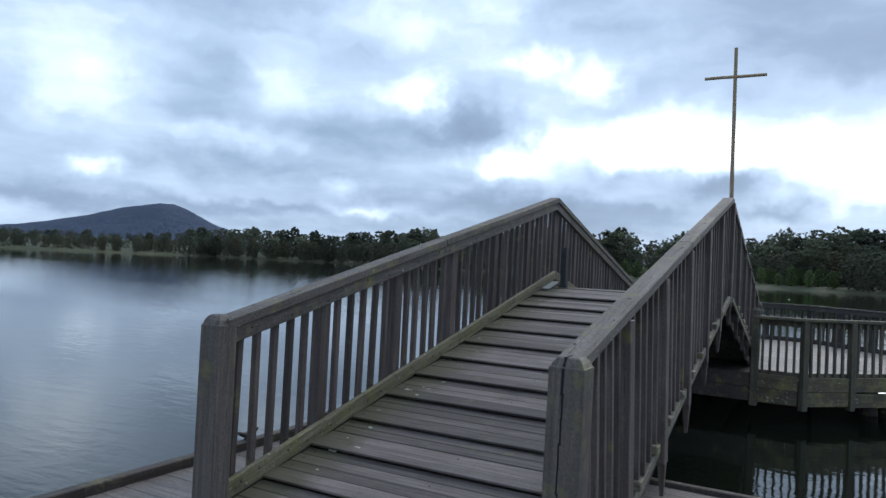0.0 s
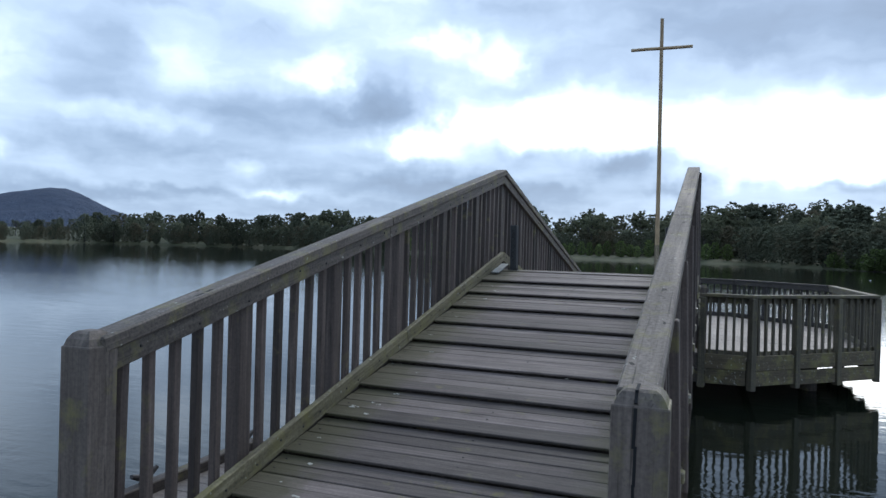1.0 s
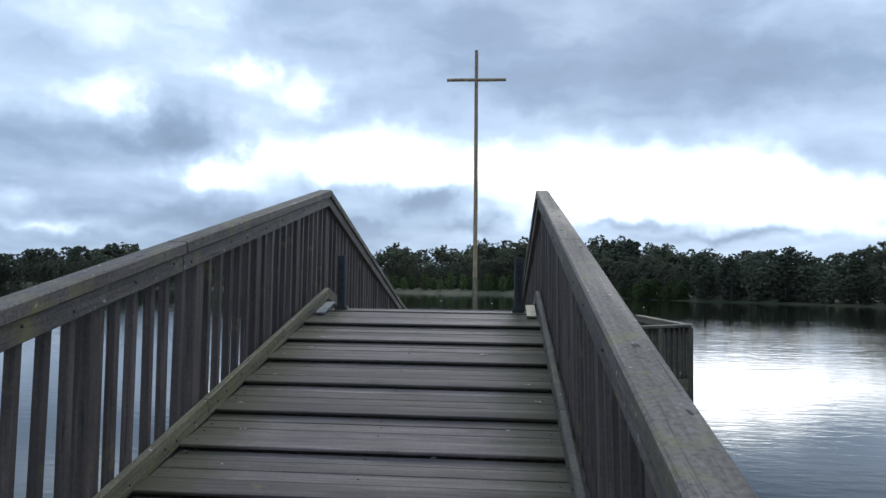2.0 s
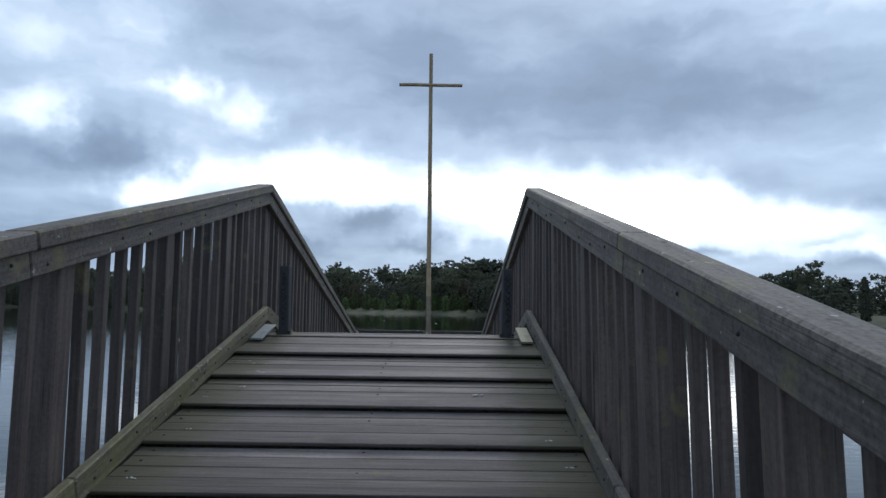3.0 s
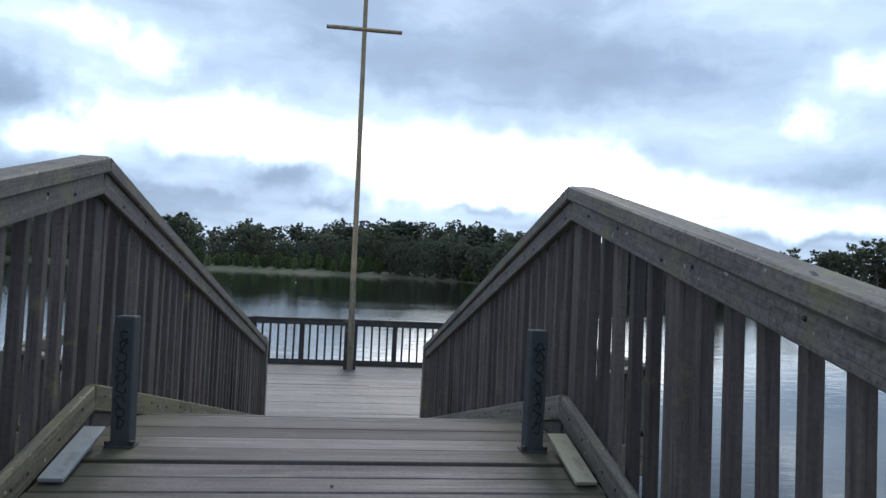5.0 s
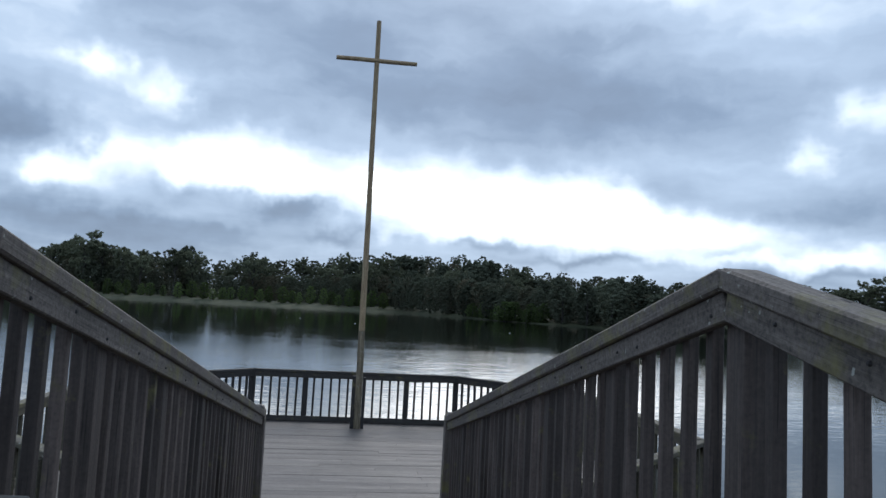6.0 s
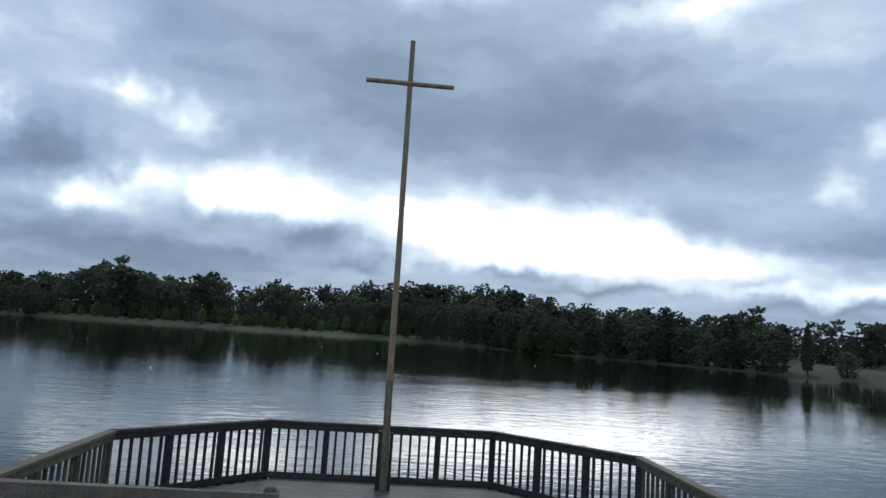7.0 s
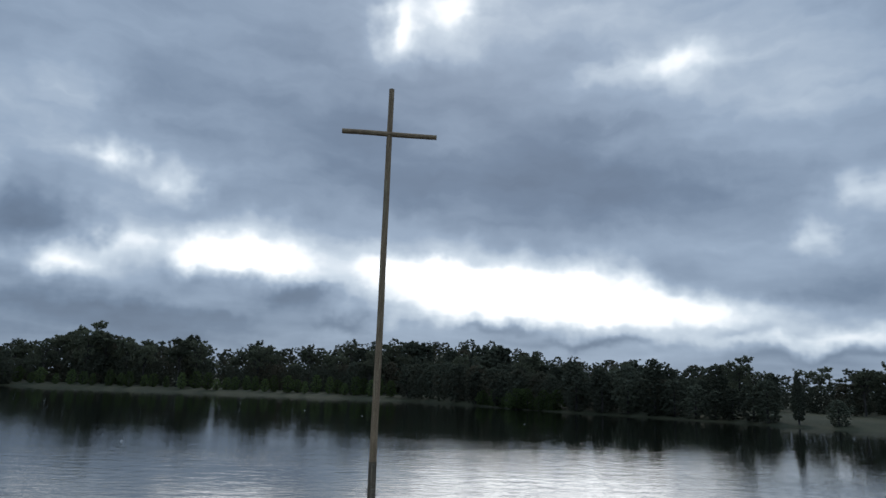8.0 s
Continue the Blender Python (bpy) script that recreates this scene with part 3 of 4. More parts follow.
def build_treads():
    boards = {}
    for i in range(4):
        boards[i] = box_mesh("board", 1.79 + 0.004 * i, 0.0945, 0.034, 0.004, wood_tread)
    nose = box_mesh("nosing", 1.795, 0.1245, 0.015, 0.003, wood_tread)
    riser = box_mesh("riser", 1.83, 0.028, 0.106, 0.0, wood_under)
    tilt = math.degrees(math.atan((PITCH * SLOPE - LIP) / PITCH))
    for sgn in (1, -1):
        for k in range(12 if sgn > 0 else 13):
            z0 = NOSE_Z - PITCH * SLOPE * k
            if z0 < DECK + 0.02:
                continue
            step = thing("tread", "", "", (0, 0, 0))
            step.parent = bridge
            y0 = NOSE_Y - PITCH * k
            for j in range(4):
                d = (j + 0.5) * 0.0982
                y = y0 + d
                z = z0 + d * (PITCH * SLOPE - LIP) / PITCH - 0.017 + rng.uniform(-0.0015, 0.0015)
                if sgn < 0:
                    y = 2 * APEX_Y - y
                me = boards[rng.randrange(4)] if j else nose
                if j == 0:      # thin nosing that overhangs the step below
                    z += 0.0095
                    y -= sgn * 0.015
                flip = rng.choice((1, -1))
                piece("board", me, step, B0 @ pose(rng.uniform(-0.006, 0.006), y, z, flip * (sgn * tilt + rng.uniform(-0.4, 0.4)), 0, (90 - 90 * flip) + rng.uniform(-0.08, 0.08)))
            yr = y0 + 0.05
            piece("riser", riser, step, B0 @ pose(0, yr if sgn > 0 else 2 * APEX_Y - yr, z0 - 0.066))
    crown = thing("crown_deck", "", "", (0, 0, 0))
    crown.parent = bridge
    wide = box_mesh("board", 1.79, 0.155, 0.034, 0.003, wood_tread)
    for j in range(4):
        y = NOSE_Y + PITCH - 0.002 + (j + 0.5) * 0.159
        piece("board", wide, crown, B0 @ pose(0, y, 0.92 - 0.017 + rng.uniform(-0.0015, 0.0015), 0, 0, rng.choice((0, 180))))
    for y in (7.38, 7.92):
        piece("bearer", box_mesh("bearer", 1.80, 0.075, 0.14, 0.004, wood_under), crown, B0 @ pose(0, y, 0.815))


build_treads()


def nails():
    """Lines of nail heads along the middle of the treads."""
    for sgn in (1,):
        bm = bmesh.new()
        for k in range(11):
            for j in range(4):
                d = (j + 0.5) * PITCH / 4
                z = NOSE_Z - PITCH * SLOPE * k + d * (PITCH * SLOPE - LIP) / PITCH
                for x in (-0.84, 0.0, 0.84):
                    bmesh.ops.create_cone(bm, cap_ends=True, segments=6, radius1=0.006, radius2=0.005, depth=0.003,
                                          matrix=B0 @ Matrix.Translation((x + rng.uniform(-0.012, 0.012), NOSE_Y - PITCH * k + d + rng.uniform(-0.02, 0.02), z + 0.001)))
        ob = part("nail_heads", bm, bolt_mat, bridge)
        tagged(ob, kind="stuff")


nails()

for s, mat, lab in ((-1, steel_pale, "pale galvanised steel cover plate"), (1, steel_cream, "cream painted steel cover plate")):
    bm = bmesh.new()
    box(bm, 0.075, 0.36, 0.014, 0.002)
    part("cover_plate", bm, mat, bridge, lab, B0 @ pose(s * 0.84, 7.33, 0.942, 12.5, 0, 0))


def bollard(s):
    b = thing("bollard", "short blue-grey steel bollard with black marker scrawl, on the bridge crown", "bollard", (s * 0.745, 7.5, 0.92), "bollards on the crown")
    bm = bmesh.new()
    box(bm, 0.068, 0.06, 0.46, 0.005, pose(0, 0, 0.23, 0, 0.8 * s, 6 * s))
    part("shaft", bm, steel_blue, b)
    bm = bmesh.new()
    box(bm, 0.10, 0.07, 0.008, 0.002, Matrix.Translation((0, 0, 0.004)))
    part("base_plate", bm, steel_blue, b)
    for dx in (-0.04, 0.04):
        bm = bmesh.new()
        bmesh.ops.create_cone(bm, cap_ends=True, segments=6, radius1=0.011, radius2=0.011, depth=0.014, matrix=Matrix.Translation((dx, -0.026, 0.017)))
        part("bolt", bm, bolt_mat, b)
    bm = bmesh.new()
    for k in range(9):
        z = 0.09 + k * 0.038
        pts, a0 = [], rng.uniform(0, 6.28)
        for i in range(7):
            a = a0 + i * rng.uniform(0.7, 1.2)
            pts.append((0.006 * s + 0.017 * math.cos(a) + rng.uniform(-0.004, 0.004), -0.0315 + 0.003 * s * math.cos(a), z + 0.022 * math.sin(a) + rng.uniform(-0.005, 0.005)))
        tube(bm, pts, [0.0022] * 7, 4)
    tagged(part("scrawl", bm, ink, b, "black scrawled strokes"), kind="stuff")


bollard(-1)
bollard(1)

# ---- viewing platform, an octagon on piles ----
HX, Y0P, Y1P, CUT = 3.47, 10.88, 18.12, 1.74
CORNERS = [(1.67, Y0P), (HX, Y0P + CUT), (HX, Y1P - CUT), (1.75, Y1P), (-1.75, Y1P), (-HX, Y1P - CUT), (-HX, Y0P + CUT), (-1.67, Y0P)]
RAIL_TOP = 0.62
platform = thing("viewing_platform", "octagonal timber viewing platform on piles above the lake", "platform", (0, 14.5, DECK))
P0 = Matrix.Translation((0, -14.5, -DECK))


def half_width(y):
    d = min(y - Y0P, Y1P - y)
    return HX if d > CUT else 1.66 + (HX - 1.66) * max(0, d) / CUT


def build_platform():
    y = Y0P + 0.08
    while y < Y1P - 0.06:
        w = half_width(y) - 0.03
        n = 2 if w > 2 else 1
        cuts = [-w, rng.uniform(-0.9, 0.9), w] if n == 2 else [-w, w]
        for a, b in zip(cuts, cuts[1:]):
            piece("board", box_mesh("board", b - a - 0.002, 0.1405, 0.034, 0.0012, wood_pale), platform,
                  P0 @ pose((a + b) / 2, y, DECK - 0.017 + rng.uniform(-0.002, 0.002), rng.uniform(-0.3, 0.3)))
        y += 0.142
    for x in (-3.0, -1.8, -0.6, 0.6, 1.8, 3.0):
        ys = [yy for yy in np.arange(Y0P, Y1P, 0.05) if half_width(yy) > abs(x) + 0.1]
        a, b = min(ys), max(ys)
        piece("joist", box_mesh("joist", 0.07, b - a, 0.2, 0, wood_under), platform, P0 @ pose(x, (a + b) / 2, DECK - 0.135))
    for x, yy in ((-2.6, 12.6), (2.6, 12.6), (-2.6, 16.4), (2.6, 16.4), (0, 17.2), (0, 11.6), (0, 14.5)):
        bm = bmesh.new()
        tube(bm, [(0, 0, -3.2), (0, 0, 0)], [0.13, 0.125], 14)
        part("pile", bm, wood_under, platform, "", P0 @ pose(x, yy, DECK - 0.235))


build_platform()


def build_fence():
    fence = thing("platform_fence", "weathered timber balustrade with mossy fascia boards round the platform", "fence", (0, 14.5, DECK))
    slats = [box_mesh("baluster", 0.036, 0.036, 0.84, 0.003, m) for m in (wood_fence_z, wood_fence_shaded_z)]
    posts = [box_mesh("post", 0.09, 0.09, 1.24, 0.006, m) for m in (wood_fence_z, wood_fence_shaded_z)]
    n = len(CORNERS)
    for i in range(n):
        a, b = Vector((*CORNERS[i], 0)), Vector((*CORNERS[(i + 1) % n], 0))
        spans = [(a, b)]
        outer = i in (2, 3, 4)      # the lake side is backlit: its shade is put into darker timber colours
        slat, post, rail_wood = slats[outer], posts[outer], wood_fence_shaded_x if outer else wood_fence_x
        if i == n - 1:     # the side that the ramp comes in through
            spans = [(a, Vector((-1.06, Y0P, 0))), (Vector((1.06, Y0P, 0)), b)]
        for a, b in spans:
            d = b - a
            ln = d.length
            ang = math.degrees(math.atan2(d.y, d.x))
            panels = max(1, round(ln / 0.86))
            out = Vector((d.y, -d.x, 0)).normalized()
            mid = (a + b) / 2
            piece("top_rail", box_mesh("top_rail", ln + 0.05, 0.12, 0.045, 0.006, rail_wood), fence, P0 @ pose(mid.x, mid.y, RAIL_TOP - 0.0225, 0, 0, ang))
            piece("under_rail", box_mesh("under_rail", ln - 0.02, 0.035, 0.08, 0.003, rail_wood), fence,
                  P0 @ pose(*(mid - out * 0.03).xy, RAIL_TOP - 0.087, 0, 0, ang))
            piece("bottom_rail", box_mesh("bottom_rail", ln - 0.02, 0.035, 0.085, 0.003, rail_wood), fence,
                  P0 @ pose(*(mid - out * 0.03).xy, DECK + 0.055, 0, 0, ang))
            for j in range(panels):
                p, q = a + d * (j / panels), a + d * ((j + 1) / panels)
                c = (p + q) / 2
                piece("post", post, fence, P0 @ pose(*(p + out * 0.035).xy, RAIL_TOP - 0.05 - 0.62, 0, 0, ang + rng.uniform(-1, 1)))
                gap = 0.022 if i == 0 and j > 0 else 0.006
                for z, hh in ((DECK + 0.05 - 0.105, 0.2), (DECK + 0.05 - 0.105 - 0.2 - gap, 0.2)):
                    piece("fascia", box_mesh("fascia", (q - p).length - 0.094, 0.04, hh, 0.004, wood_fascia), fence,
                          P0 @ pose(*(c + out * 0.03).xy, z, rng.uniform(-0.5, 0.5), rng.uniform(-0.3, 0.3), ang))
                for k in range(1, 6):
                    e = p + (q - p) * (k / 6)
                    piece("baluster", slat, fence, P0 @ pose(*(e + out * 0.008).xy, RAIL_TOP - 0.05 - 0.42, rng.uniform(-0.6, 0.6), rng.uniform(-0.6, 0.6), ang + rng.choice((0, 90, 180))))
    for s in (-1, 1):
        bm = bmesh.new()
        box(bm, 0.115, 0.1, 1.36, 0.006)
        tops = [f for f in bm.faces if f.normal.z > 0.9 and f.calc_area() > 0.004]
        bmesh.ops.inset_individual(bm, faces=tops, thickness=0.03, depth=0.03)
        part("gate_post", bm, wood_post, fence, "taller post beside the ramp", P0 @ pose(s * 1.06, Y0P + 0.01, RAIL_TOP + 0.08 - 0.68))
    for z in (DECK - 0.055, DECK - 0.26):
        piece("fascia", box_mesh("fascia", 2.06, 0.04, 0.2, 0.004, wood_under), fence, P0 @ pose(0, Y0P - 0.03, z))


build_fence()

# ---- cross ----
cross = thing("cross", "tall slender timber cross with peeling weathered paint, on the platform", "cross", (0.04, 17.57, DECK))


def build_cross():
    top = Vector((-0.028, -0.27, 6.6 - DECK))
    q = top.to_track_quat("Z", "Y").to_matrix().to_4x4()
    ln = top.length
    c = 0.3
    outline = [(1, c), (c, 1), (-c, 1), (-1, c), (-1, -c), (-c, -1), (c, -1), (1, -c)]
    for name, t0, t1, n, mat, lab in (("upright_foot", 0.0, 0.236, 6, wood_cross_foot, "dark stained foot of the upright"), ("upright", 0.236, 1.0, 13, wood_cross, "")):
        bm = bmesh.new()
        rings = []
        for i in range(n):
            t = t0 + (t1 - t0) * i / (n - 1)
            w = (0.056 if name == "upright_foot" else 0.052) * (1 - 0.28 * t)
            wob = Vector((0.008 * noise.noise((t * 5, 1, 0)), 0.006 * noise.noise((t * 5, 7, 0)), 0))
            rings.append([bm.verts.new(q @ (Vector((w * px, w * py, t * ln)) + wob)) for px, py in outline])
        for a, b in zip(rings, rings[1:]):
            for k in range(8):
                bm.faces.new((a[k], a[(k + 1) % 8], b[(k + 1) % 8], b[k]))
        bm.faces.new(rings[-1])
        bm.faces.new(rings[0][::-1])
        part(name, bm, mat, cross, lab)
    bm = bmesh.new()
    tube(bm, [(-0.68, 0, 0), (-0.3, 0, 0.004), (0.2, 0, -0.002), (0.68, 0, 0)], [0.036, 0.037, 0.037, 0.035], 10)
    part("crossbar", bm, wood_cross, cross, "round timber crossbar", pose(-0.025, -0.25, 5.915 - DECK, 0, 0, 0.0))
    for x, w, h in ((-0.085, 0.06, 0.86), (0.085, 0.05, 0.84)):
        bm = bmesh.new()
        box(bm, w, 0.075, h, 0.004)
        part("brace_post", bm, wood_fence_shaded_z, cross, "short dark post bolted beside the upright", pose(x, 0.01, h / 2))
    for k in range(3):
        bm = bmesh.new()
        z = 1.16 + 0.03 * k
        tube(bm, [(-0.085, -0.07, z + 0.05), (0, -0.075, z), (0.085, -0.07, z + 0.045)], [0.004] * 3, 5)
        part("wire_tie", bm, bolt_mat, cross, "frayed wire tie")


build_cross()


# ---- near pier ----
def build_pier():
    pier = thing("pier", "low timber pier deck with a dark raised edge", "pier", (0, 2.0, DECK))
    y = -3.0
    me = box_mesh("board", 3.83, 0.139, 0.034, 0.003, wood_pale)
    while y < 4.56:
        piece("board", me, pier, Matrix.Translation((0, -2, -DECK)) @ pose(0.225, y, DECK - 0.017 + rng.uniform(-0.002, 0.002), 0, 0, rng.choice((0, 180))))
        y += 0.142
    for x in (-1.72, 2.17):
        bm = bmesh.new()
        box(bm, 0.07, 7.6, 0.26, 0.006)
        part("edge_beam", bm, wood_under, pier, "dark raised edge beam", pose(x, -1.2, -0.07))
    bm = bmesh.new()
    box(bm, 3.95, 0.06, 0.26, 0.006)
    part("edge_beam", bm, wood_under, pier, "dark raised edge beam", pose(0.225, 2.64, -0.1))
    for x in (-1.5, 1.5):
        for yy in (-4, -1.4, 2.2):
            bm = bmesh.new()
            tube(bm, [(0, 0, -3), (0, 0, -0.04)], [0.12, 0.115], 12)
            part("pile", bm, wood_under, pier, "", pose(x, yy, 0))


build_pier()


def mooring_ring(x, y):
    t = thing("mooring_cleat", "small dark iron mooring cleat on the pier edge", "mooring cleat", (x, y, DECK + 0.05), "cleats on the pier edge")
    bm = bmesh.new()
    tube(bm, [(0, -0.09, 0.07), (0, -0.04, 0.05), (0, 0.04, 0.05), (0, 0.09, 0.075)], [0.012, 0.018, 0.018, 0.012], 8)
    part("horn", bm, bolt_mat, t)
    bm = bmesh.new()
    tube(bm, [(0, 0, 0.0), (0, 0, 0.05)], [0.03, 0.018], 8)
    part("foot", bm, bolt_mat, t)


mooring_ring(-1.72, 3.62)
mooring_ring(-1.70, 4.45)


# ---- trees ----
def leaves(bm, centre, radius, n, size, r, flat=0.85):
    for _ in range(n):
        v = Vector((r.gauss(0, 1), r.gauss(0, 1), r.gauss(0, 1))).normalized()
        c = centre + Vector((v.x, v.y, v.z * flat)) * radius * r.uniform(0.6, 1.3)
        n1 = (v + Vector((r.gauss(0, 0.7), r.gauss(0, 0.7), r.gauss(0, 0.7)))).normalized()
        q = n1.to_track_quat("Z", "Y").to_matrix() @ Matrix.Rotation(r.uniform(0, 6.3), 3, "Z")
        s = size * r.uniform(0.6, 1.4)
        bm.faces.new([bm.verts.new(c + q @ Vector(p) * s) for p in ((-0.6, -0.35, 0), (0.6, -0.2, 0), (0.0, 0.6, 0))])


OCTA = ((1, 0, 0), (-1, 0, 0), (0, 1, 0), (0, -1, 0), (0, 0, 1), (0, 0, -1))
OCTA_FACES = ((0, 2, 4), (2, 1, 4), (1, 3, 4), (3, 0, 4), (2, 0, 5), (1, 2, 5), (3, 1, 5), (0, 3, 5))


def core(bm, centre, radius, r, flat=0.85):
    q = Euler((r.uniform(0, 6), r.uniform(0, 6), r.uniform(0, 6))).to_matrix()
    vs = [bm.verts.new(centre + Vector((*(q @ Vector(p)).xy, (q @ Vector(p)).z * flat)) * radius * r.uniform(0.8, 1.2)) for p in OCTA]
    for f in OCTA_FACES:
        bm.faces.new([vs[k] for k in f])


def clump(bm, c, rad, n, size, r, full=0.95):
    core(bm, c, rad * full, r)
    leaves(bm, c, rad, n, size, r)


def tree_meshes(kind, seed, fine=1.0):
    """Trunk and crown for a tree one metre high; scaled when placed."""
    r = random.Random(seed)
    tb, cb = bmesh.new(), bmesh.new()
    if kind == "gum":
        bend = r.uniform(-0.05, 0.05)
        tube(tb, [(0, 0, -0.03), (bend * 0.5, 0, 0.2), (bend, 0.01, 0.45), (bend * 1.5, 0, 0.8)], [0.018, 0.014, 0.010, 0.004], 7)
        for k in range(13):
            a, z0 = k * 2.4 + r.random(), r.uniform(0.28, 0.66)
            reach = r.uniform(0.04, 0.22)
            tip = Vector((bend + math.cos(a) * reach, math.sin(a) * reach, min(0.92, z0 + r.uniform(0.12, 0.36))))
            tube(tb, [(bend, 0, z0), ((bend + tip.x) / 2, tip.y / 2, z0 + 0.6 * (tip.z - z0)), tip], [0.007, 0.005, 0.003], 5)
            for _ in range(int(14 * max(fine, 0.6))):
                c = tip + Vector((r.gauss(0, 0.046), r.gauss(0, 0.046), r.gauss(-0.02, 0.036)))
                clump(cb, c, r.uniform(0.014, 0.034), int(20 * fine), 0.019, r, 0.8 if fine > 0.5 else 1.25)
    elif kind == "round":
        tube(tb, [(0, 0, -0.03), (0.01, 0, 0.2), (0, 0.01, 0.7)], [0.028, 0.022, 0.006], 7)
        lean, n = r.uniform(-0.06, 0.06), int(230 * max(fine, 0.5))
        for k in range(n):
            a, z = k * 2.4 + r.uniform(-0.5, 0.5), 0.04 + 0.92 * ((k + 0.5) / n)
            lobe = 0.75 + 0.5 * noise.noise((math.cos(a) * 1.7 + seed, math.sin(a) * 1.7, z * 4.0))
            w = 0.34 * math.sin(math.pi * min(1, (z + 0.12) / 1.15)) ** 0.75 * lobe * r.uniform(0.55, 1.05)
            c = Vector((math.cos(a) * w + lean * z, math.sin(a) * w, z + r.uniform(-0.03, 0.03)))
            clump(cb, c, r.uniform(0.022, 0.044), int(14 * fine) if fine > 0.5 else 7, 0.022 if fine > 0.5 else 0.032, r, 1.1)
    else:
        tube(tb, [(0, 0, -0.03), (0, 0, 0.9)], [0.02, 0.004], 6)
        for k in range(60):
            z = 0.05 + 0.9 * (k / 59)
            w = 0.17 * math.sin(math.pi * min(1.0, (z + 0.12) / 1.14)) ** 0.7 * r.uniform(0.35, 1.05)
            a = k * 2.4
            clump(cb, Vector((math.cos(a) * w, math.sin(a) * w, z)), 0.03 + 0.02 * (1 - z), 14, 0.03, r, 1.1)
    return tb, cb


KINDS = {"gum": (leaf_gum, "tall gum tree with an open clumped crown on the bank", "tree"),
         "round": (leaf_dark, "dense dark rounded tree on the bank", "tree"),
         "pine": (leaf_fresh, "young upright green tree on the bank", "tree")}
PROTOS = {}


def plant(kind, variant, deg, r, height, spread=1.0):
    p = heading(deg, r)
    z = land_z(deg, r) - 0.1
    m = Matrix.LocRotScale((p.x, p.y, z), Euler((0, 0, rng.uniform(0, 6.28))), (height * spread, height * spread, height))
    leaf, label, cat = KINDS[kind]
    meshes = proto(kind, variant)
    t = new("tree")
    t.empty_display_size = 0.1
    t.matrix_world = m
    tagged(t, label, cat, kind + " trees on the far bank")
    for name, me in zip(("trunk", "crown"), meshes):
        o = new(name, me)
        o.parent = t


def skyline(deg):
    """Height of the tree tops above the eye, in degrees, by heading."""
    table = ((-70, 3.6), (-42, 3.6), (-38.8, 3.5), (-36.5, 3.2), (-34.6, 2.7), (-32.8, 2.8), (-31.2, 2.1), (-30, 2.5), (-28, 3.0), (-26.6, 3.2), (-24.9, 2.8), (-22, 3.1),
             (-18.4, 2.9), (-16, 3.3), (-11.6, 3.7), (-9, 4.1), (-2, 4.0), (0.5, 3.6), (2.4, 3.4), (7.3, 3.0), (8.4, 3.4), (9.5, 2.8), (12, 2.8), (13, 3.4), (14.6, 3.5), (16, 3.1),
             (18.9, 3.5), (20.8, 3.8), (22.5, 3.5), (24.4, 2.5), (29, 2.6), (32, 2.8), (37, 2.1), (42, 2.2), (47, 2.1), (49, 1.6), (52, 1.2), (60, 1.0), (80, 1.0))
    for (a, ea), (b, eb) in zip(table, table[1:]):
        if a <= deg <= b:
            return 1.1 * (ea + (eb - ea) * (deg - a) / (b - a))
    return 2.5


def proto(kind, variant):
    key = (kind, variant)
    if key not in PROTOS:
        tb, cb = tree_meshes(kind, 11 + variant * 7 + len(kind))
        PROTOS[key] = (finish_mesh("trunk", tb, bark), finish_mesh("crown", cb, KINDS[kind][0]))
    return PROTOS[key]


def build_far_woods():
    """The wood behind the first trees: one mass of crowns, past counting."""
    shapes = []
    for kind, variant in (("round", 0), ("round", 1), ("gum", 2), ("gum", 3)):
        tb, cb = tree_meshes(kind, 91 + variant * 5, 0.35)
        tb.free()
        me = finish_mesh("wood_shape", cb, leaf_dark)
        co = np.empty(len(me.vertices) * 3)
        me.vertices.foreach_get("co", co)
        idx = [tuple(p.vertices) for p in me.polygons]
        shapes.append((co.reshape(-1, 3), idx))
        bpy.data.meshes.remove(me)
    verts, faces, base, count = [], [], 0, 0
    deg = -68.0
    while deg < 80:
        el = skyline(deg)
        near = (4, 10, 0.55) if deg > 26 or -24 < deg < -3 else (30, 42, 0.55)
        rows = [near, (44, 56, 0.5)]
        if count % 2 == 0 and deg > -33:
            rows += [(75, 100, 0.84), (112, 145, 0.9), (150, 190, 0.97 if -22 < deg < 6 else 0.8)]
        count += 1
        for d0, d1, f in rows:
            dd = deg + rng.uniform(-0.5, 0.5)
            r = shore(dd) + rng.uniform(d0, d1)
            p = heading(dd, r)
            z = land_z(dd, r)
            h = max(4.0, 2.0 + math.tan(radians(el)) * r * f * rng.uniform(0.92, 1.05) - z)
            co, idx = shapes[rng.choice((0, 1, 0, 1, 2, 3)) if d0 > 50 else rng.choice((0, 1))]
            a = rng.uniform(0, 6.28)
            w = h * rng.uniform(1.05, 1.45)
            rot = np.array(((math.cos(a) * w, -math.sin(a) * w, 0), (math.sin(a) * w, math.cos(a) * w, 0), (0, 0, h)))
            verts.append(co @ rot.T + (p.x, p.y, z - 0.1))
            faces.extend(tuple(k + base for k in q) for q in idx)
            base += len(co)
        deg += rng.uniform(0.48, 0.64)
    me = bpy.data.meshes.new("far_woods")
    me.from_pydata(np.concatenate(verts).tolist(), [], faces)
    me.materials.append(leaf_dark)
    tagged(new("far_woods", me), "dense dark wood rising behind the bank", "woods", kind="stuff")


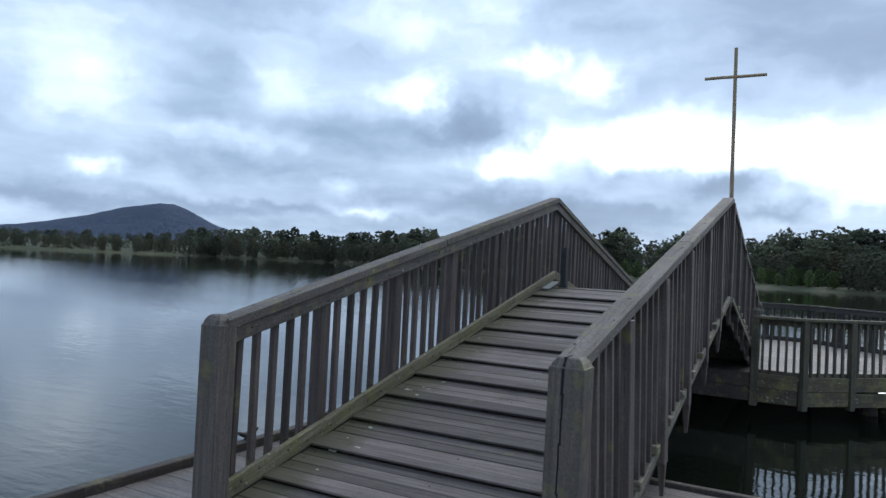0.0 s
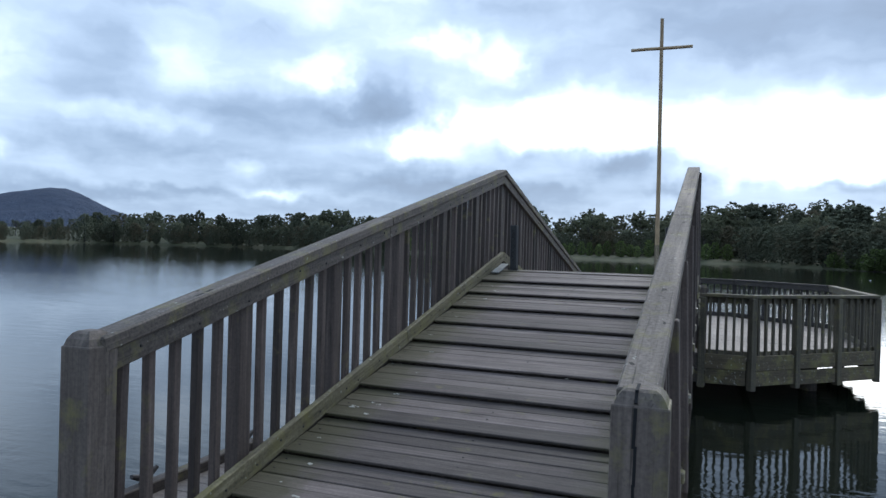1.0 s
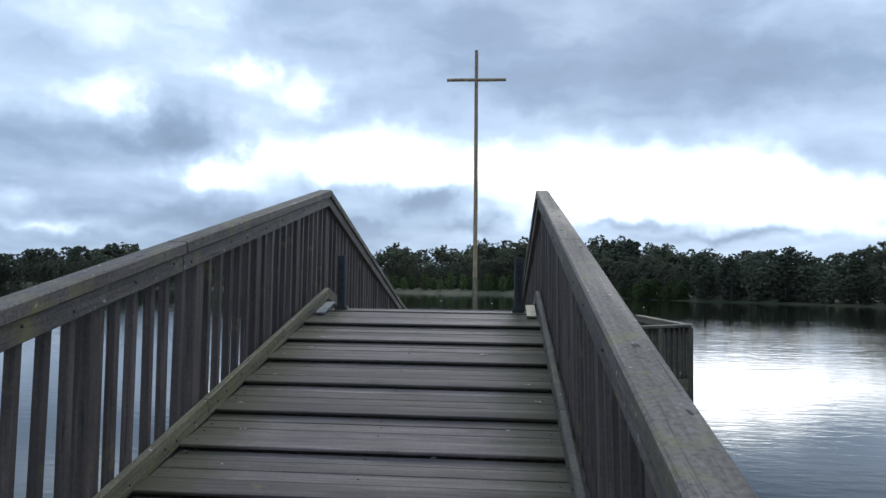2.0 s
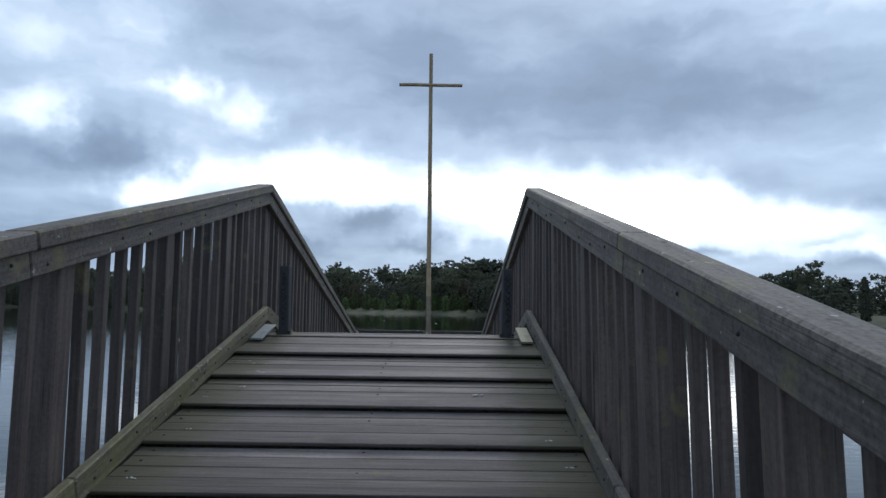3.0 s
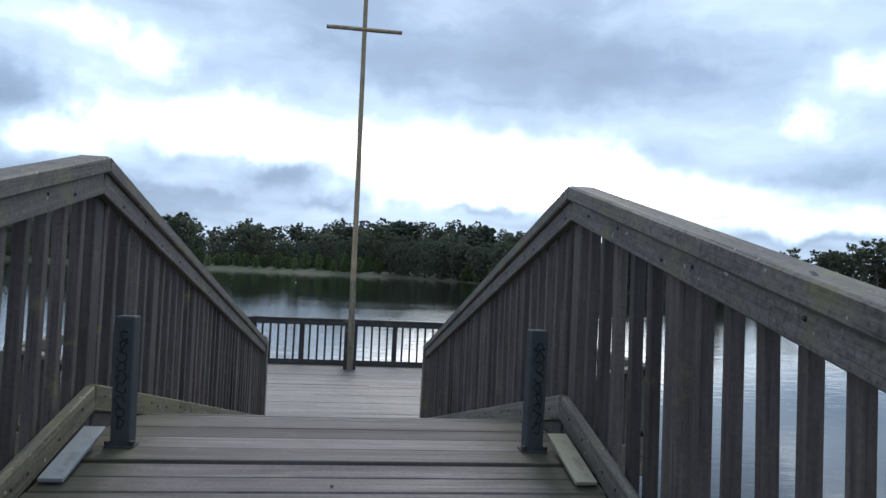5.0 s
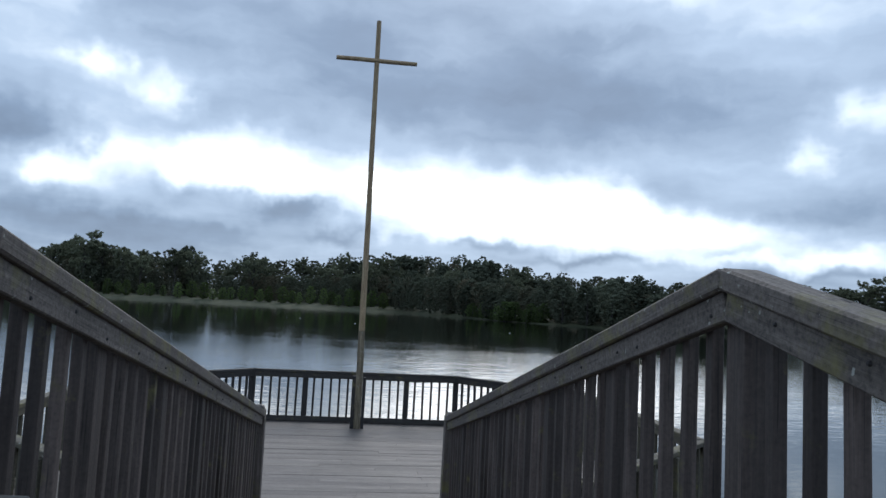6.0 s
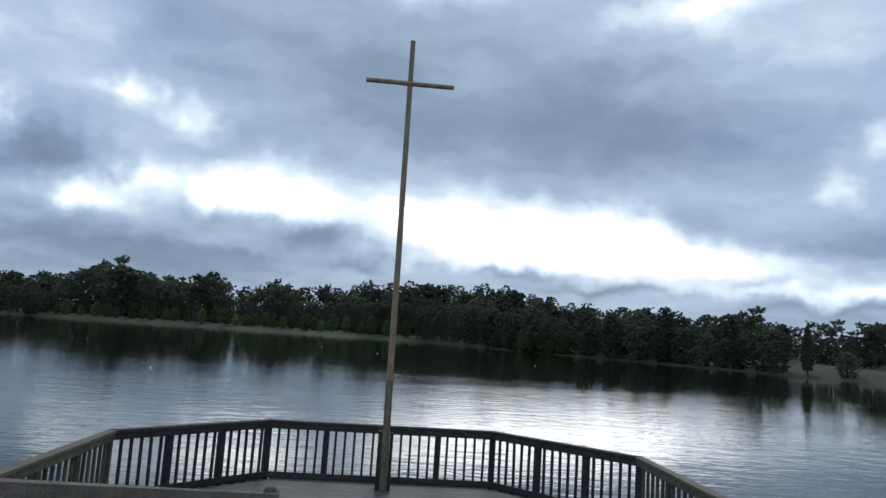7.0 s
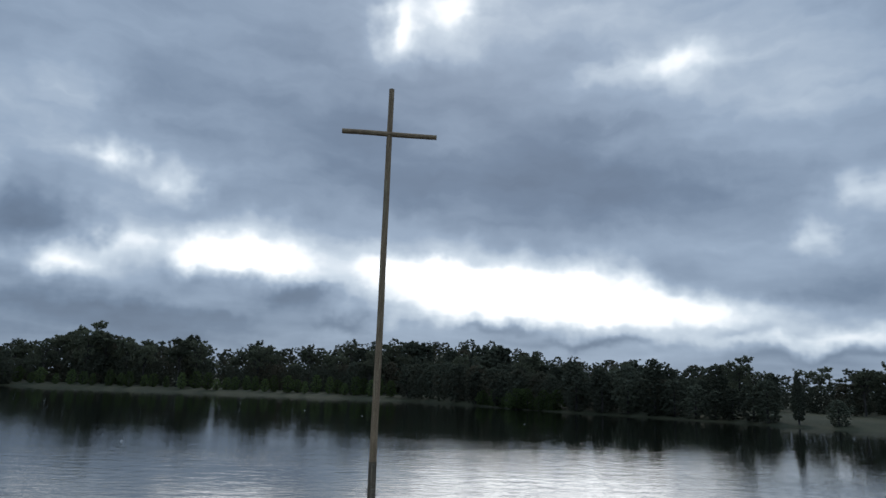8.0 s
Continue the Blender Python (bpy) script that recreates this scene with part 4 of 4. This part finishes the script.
def build_woods():
    deg = -66.0
    while deg < 78:
        el = skyline(deg)
        for layer, (d0, d1, f) in enumerate(((12, 24, 0.72), (48, 66, 1.0))):
            dd = deg + rng.uniform(-0.8, 0.8)
            r = shore(dd) + rng.uniform(d0, d1)
            top = 2.0 + math.tan(radians(el)) * r * f * rng.uniform(0.66, 1.04)
            h = max(4.0, top - land_z(dd, r))
            dark = -32 < dd < -2 or dd > 26
            kind = "round" if (dark and rng.random() < 0.6) or (dd > -29 and rng.random() < 0.2) else "gum"
            if layer == 0 and (1 < dd < 24 or dd < -29):
                continue
            plant(kind, rng.randrange(4), dd, r, h, rng.uniform(0.8, 1.15) * (1.25 if kind == "gum" else 1.2))
        deg += rng.uniform(1.05, 1.4) if deg < 26 else rng.uniform(0.7, 1.0)
    # young trees along the front of the bank
    deg = -2.0
    while deg < 26:
        r = shore(deg) + rng.uniform(9, 20)
        plant("pine", rng.randrange(3), deg, r, rng.uniform(4.0, 7.0), rng.uniform(1.5, 2.3))
        deg += rng.uniform(0.55, 1.15)
    # pale reeds and bushes at the water's edge
    deg = -15.5
    while deg < -9:
        plant("pine", rng.randrange(3), deg, shore(deg) + rng.uniform(0.5, 3), rng.uniform(2.5, 5.0), rng.uniform(1.6, 2.6))
        deg += rng.uniform(0.25, 0.5)
    # dark trees at the waterline
    for deg, h, sp in ((29, 13, 1.1), (30.5, 11, 1.2), (37, 14, 1.0), (38, 16, 1.1), (44, 7, 1.3), (47, 13, 1.2), (49, 16, 1.0), (26, 9, 1.3), (-31, 7, 1.3), (-30, 6, 1.4),
                       (-9, 9, 1.2), (-11, 8, 1.3), (-17, 10, 1.2), (-19, 9, 1.2), (-21, 10, 1.1), (-23, 9, 1.3), (-26, 6, 1.5), (-24.5, 7, 1.5), (-27.4, 5, 1.7), (-28.6, 5.5, 1.6), (-35.5, 4, 1.6)):
        plant("round", rng.randrange(4), deg, shore(deg) + 3.0, h, sp)


build_woods()
build_far_woods()


def cypress(deg, r, height):
    p = heading(deg, r)
    t = thing("tree", "dark spindle-shaped cypress standing alone on the grassy bank", "tree", (p.x, p.y, land_z(deg, r) - 0.1))
    rr = random.Random(5)
    bm = bmesh.new()
    tube(bm, [(0, 0, 0), (0, 0, height * 0.3), (0, 0, height * 0.9)], [0.16, 0.13, 0.03], 7)
    part("trunk", bm, bark, t)
    bm = bmesh.new()
    for k in range(210):
        z = 0.1 + 0.88 * (k + 0.5) / 210
        w = 0.135 * (math.sin(math.pi * min(1.0, z ** 0.8)) ** 0.75) * rr.uniform(0.4, 1.0)
        clump(bm, Vector((math.cos(k * 2.4) * w, math.sin(k * 2.4) * w, z)) * height, height * rr.uniform(0.02, 0.032), 12, height * 0.022, rr, 1.1)
    part("crown", bm, leaf_dark, t)


cypress(-33.0, shore(-33.0) + 3.0, 7.6)
# trees that stand out above the rest
for kind, deg, off, h, sp in (("gum", 21.0, 30, 26.5, 1.1), ("gum", 19.7, 34, 24.5, 0.95), ("gum", 23.6, 28, 18.5, 0.9), ("gum", 18.2, 36, 23.0, 0.95), ("gum", 17.0, 34, 19.0, 1.0), ("gum", 14.6, 30, 20.0, 1.2), ("gum", 13.1, 33, 19.5, 1.1),
                              ("gum", 8.6, 30, 20.5, 1.0), ("round", 8.3, 42, 16.5, 0.9), ("gum", 1.4, 70, 22.0, 0.9), ("gum", -29.0, 20, 11.2, 1.2), ("gum", -30.0, 26, 8.0, 1.2),
                              ("gum", -37.2, 30, 9.5, 1.4), ("gum", -38.6, 32, 10.0, 1.3), ("gum", -40.5, 30, 10.4, 1.4), ("gum", -42, 28, 10.0, 1.4)):
    plant(kind, rng.randrange(4), deg, shore(deg) + off, h, sp)

# ---- droppings and litter on the treads ----
def splat(x, y, z, size):
    bm = bmesh.new()
    for q in range(rng.randint(4, 7)):
        r = size * rng.uniform(0.2, 0.5)
        at = Matrix.Translation((rng.uniform(-1.2, 1.2) * size, rng.uniform(-0.5, 0.5) * size, 0))
        lump = bmesh.ops.create_icosphere(bm, subdivisions=1, radius=r, matrix=at @ Matrix.Diagonal((1.3, 0.8, 0.35, 1)))
        for v in lump["verts"]:
            v.co += Vector((rng.uniform(-1, 1), rng.uniform(-1, 1), 0)) * r * 0.25
    ob = new("bird_dropping", finish_mesh("bird_dropping", bm, dropping_mat))
    ob.matrix_world = pose(x, y, z, 8.4)
    tagged(ob, "dried white bird dropping on a tread board", "bird dropping", "droppings on the treads")


def tread_z(y):
    k = math.ceil((NOSE_Y - y) / PITCH)
    y0 = NOSE_Y - PITCH * k
    return NOSE_Z - PITCH * SLOPE * k + (y - y0) * (PITCH * SLOPE - LIP) / PITCH


for x, y, q in ((0.49, 6.28, 0.02), (-0.72, 3.62, 0.025), (-0.74, 3.30, 0.032), (-0.6, 3.34, 0.022), (-0.78, 4.2, 0.022), (-0.62, 4.45, 0.016), (0.3, 4.9, 0.012), (-0.80, 5.4, 0.014), (0.75, 5.75, 0.014)):
    splat(x, y, tread_z(y) + 0.003, q)
litter = random.Random(21)
for _ in range(22):
    y = litter.uniform(2.95, 6.8)
    x = litter.choice((-1, -1, 1)) * litter.uniform(0.62, 0.86)
    splat(x, y, tread_z(y) + 0.003, litter.uniform(0.006, 0.013))


def float_marker(x, y):
    t = thing("float_marker", "small white plastic float on the lake water", "float", (x, y, WATER), "floats on the lake")
    bm = bmesh.new()
    bmesh.ops.create_uvsphere(bm, u_segments=12, v_segments=8, radius=0.07, matrix=Matrix.Diagonal((1.25, 1.0, 0.8, 1)))
    part("shell", bm, white_mat, t)
    bm = bmesh.new()
    bmesh.ops.create_cone(bm, cap_ends=True, segments=8, radius1=0.02, radius2=0.015, depth=0.05, matrix=Matrix.Translation((0, 0, 0.07)))
    part("eye", bm, white_mat, t)


for x, y in ((-13, 47.9), (18, 86.5), (-8.5, 109.5), (-0.35, 95.3)):
    float_marker(x, y)
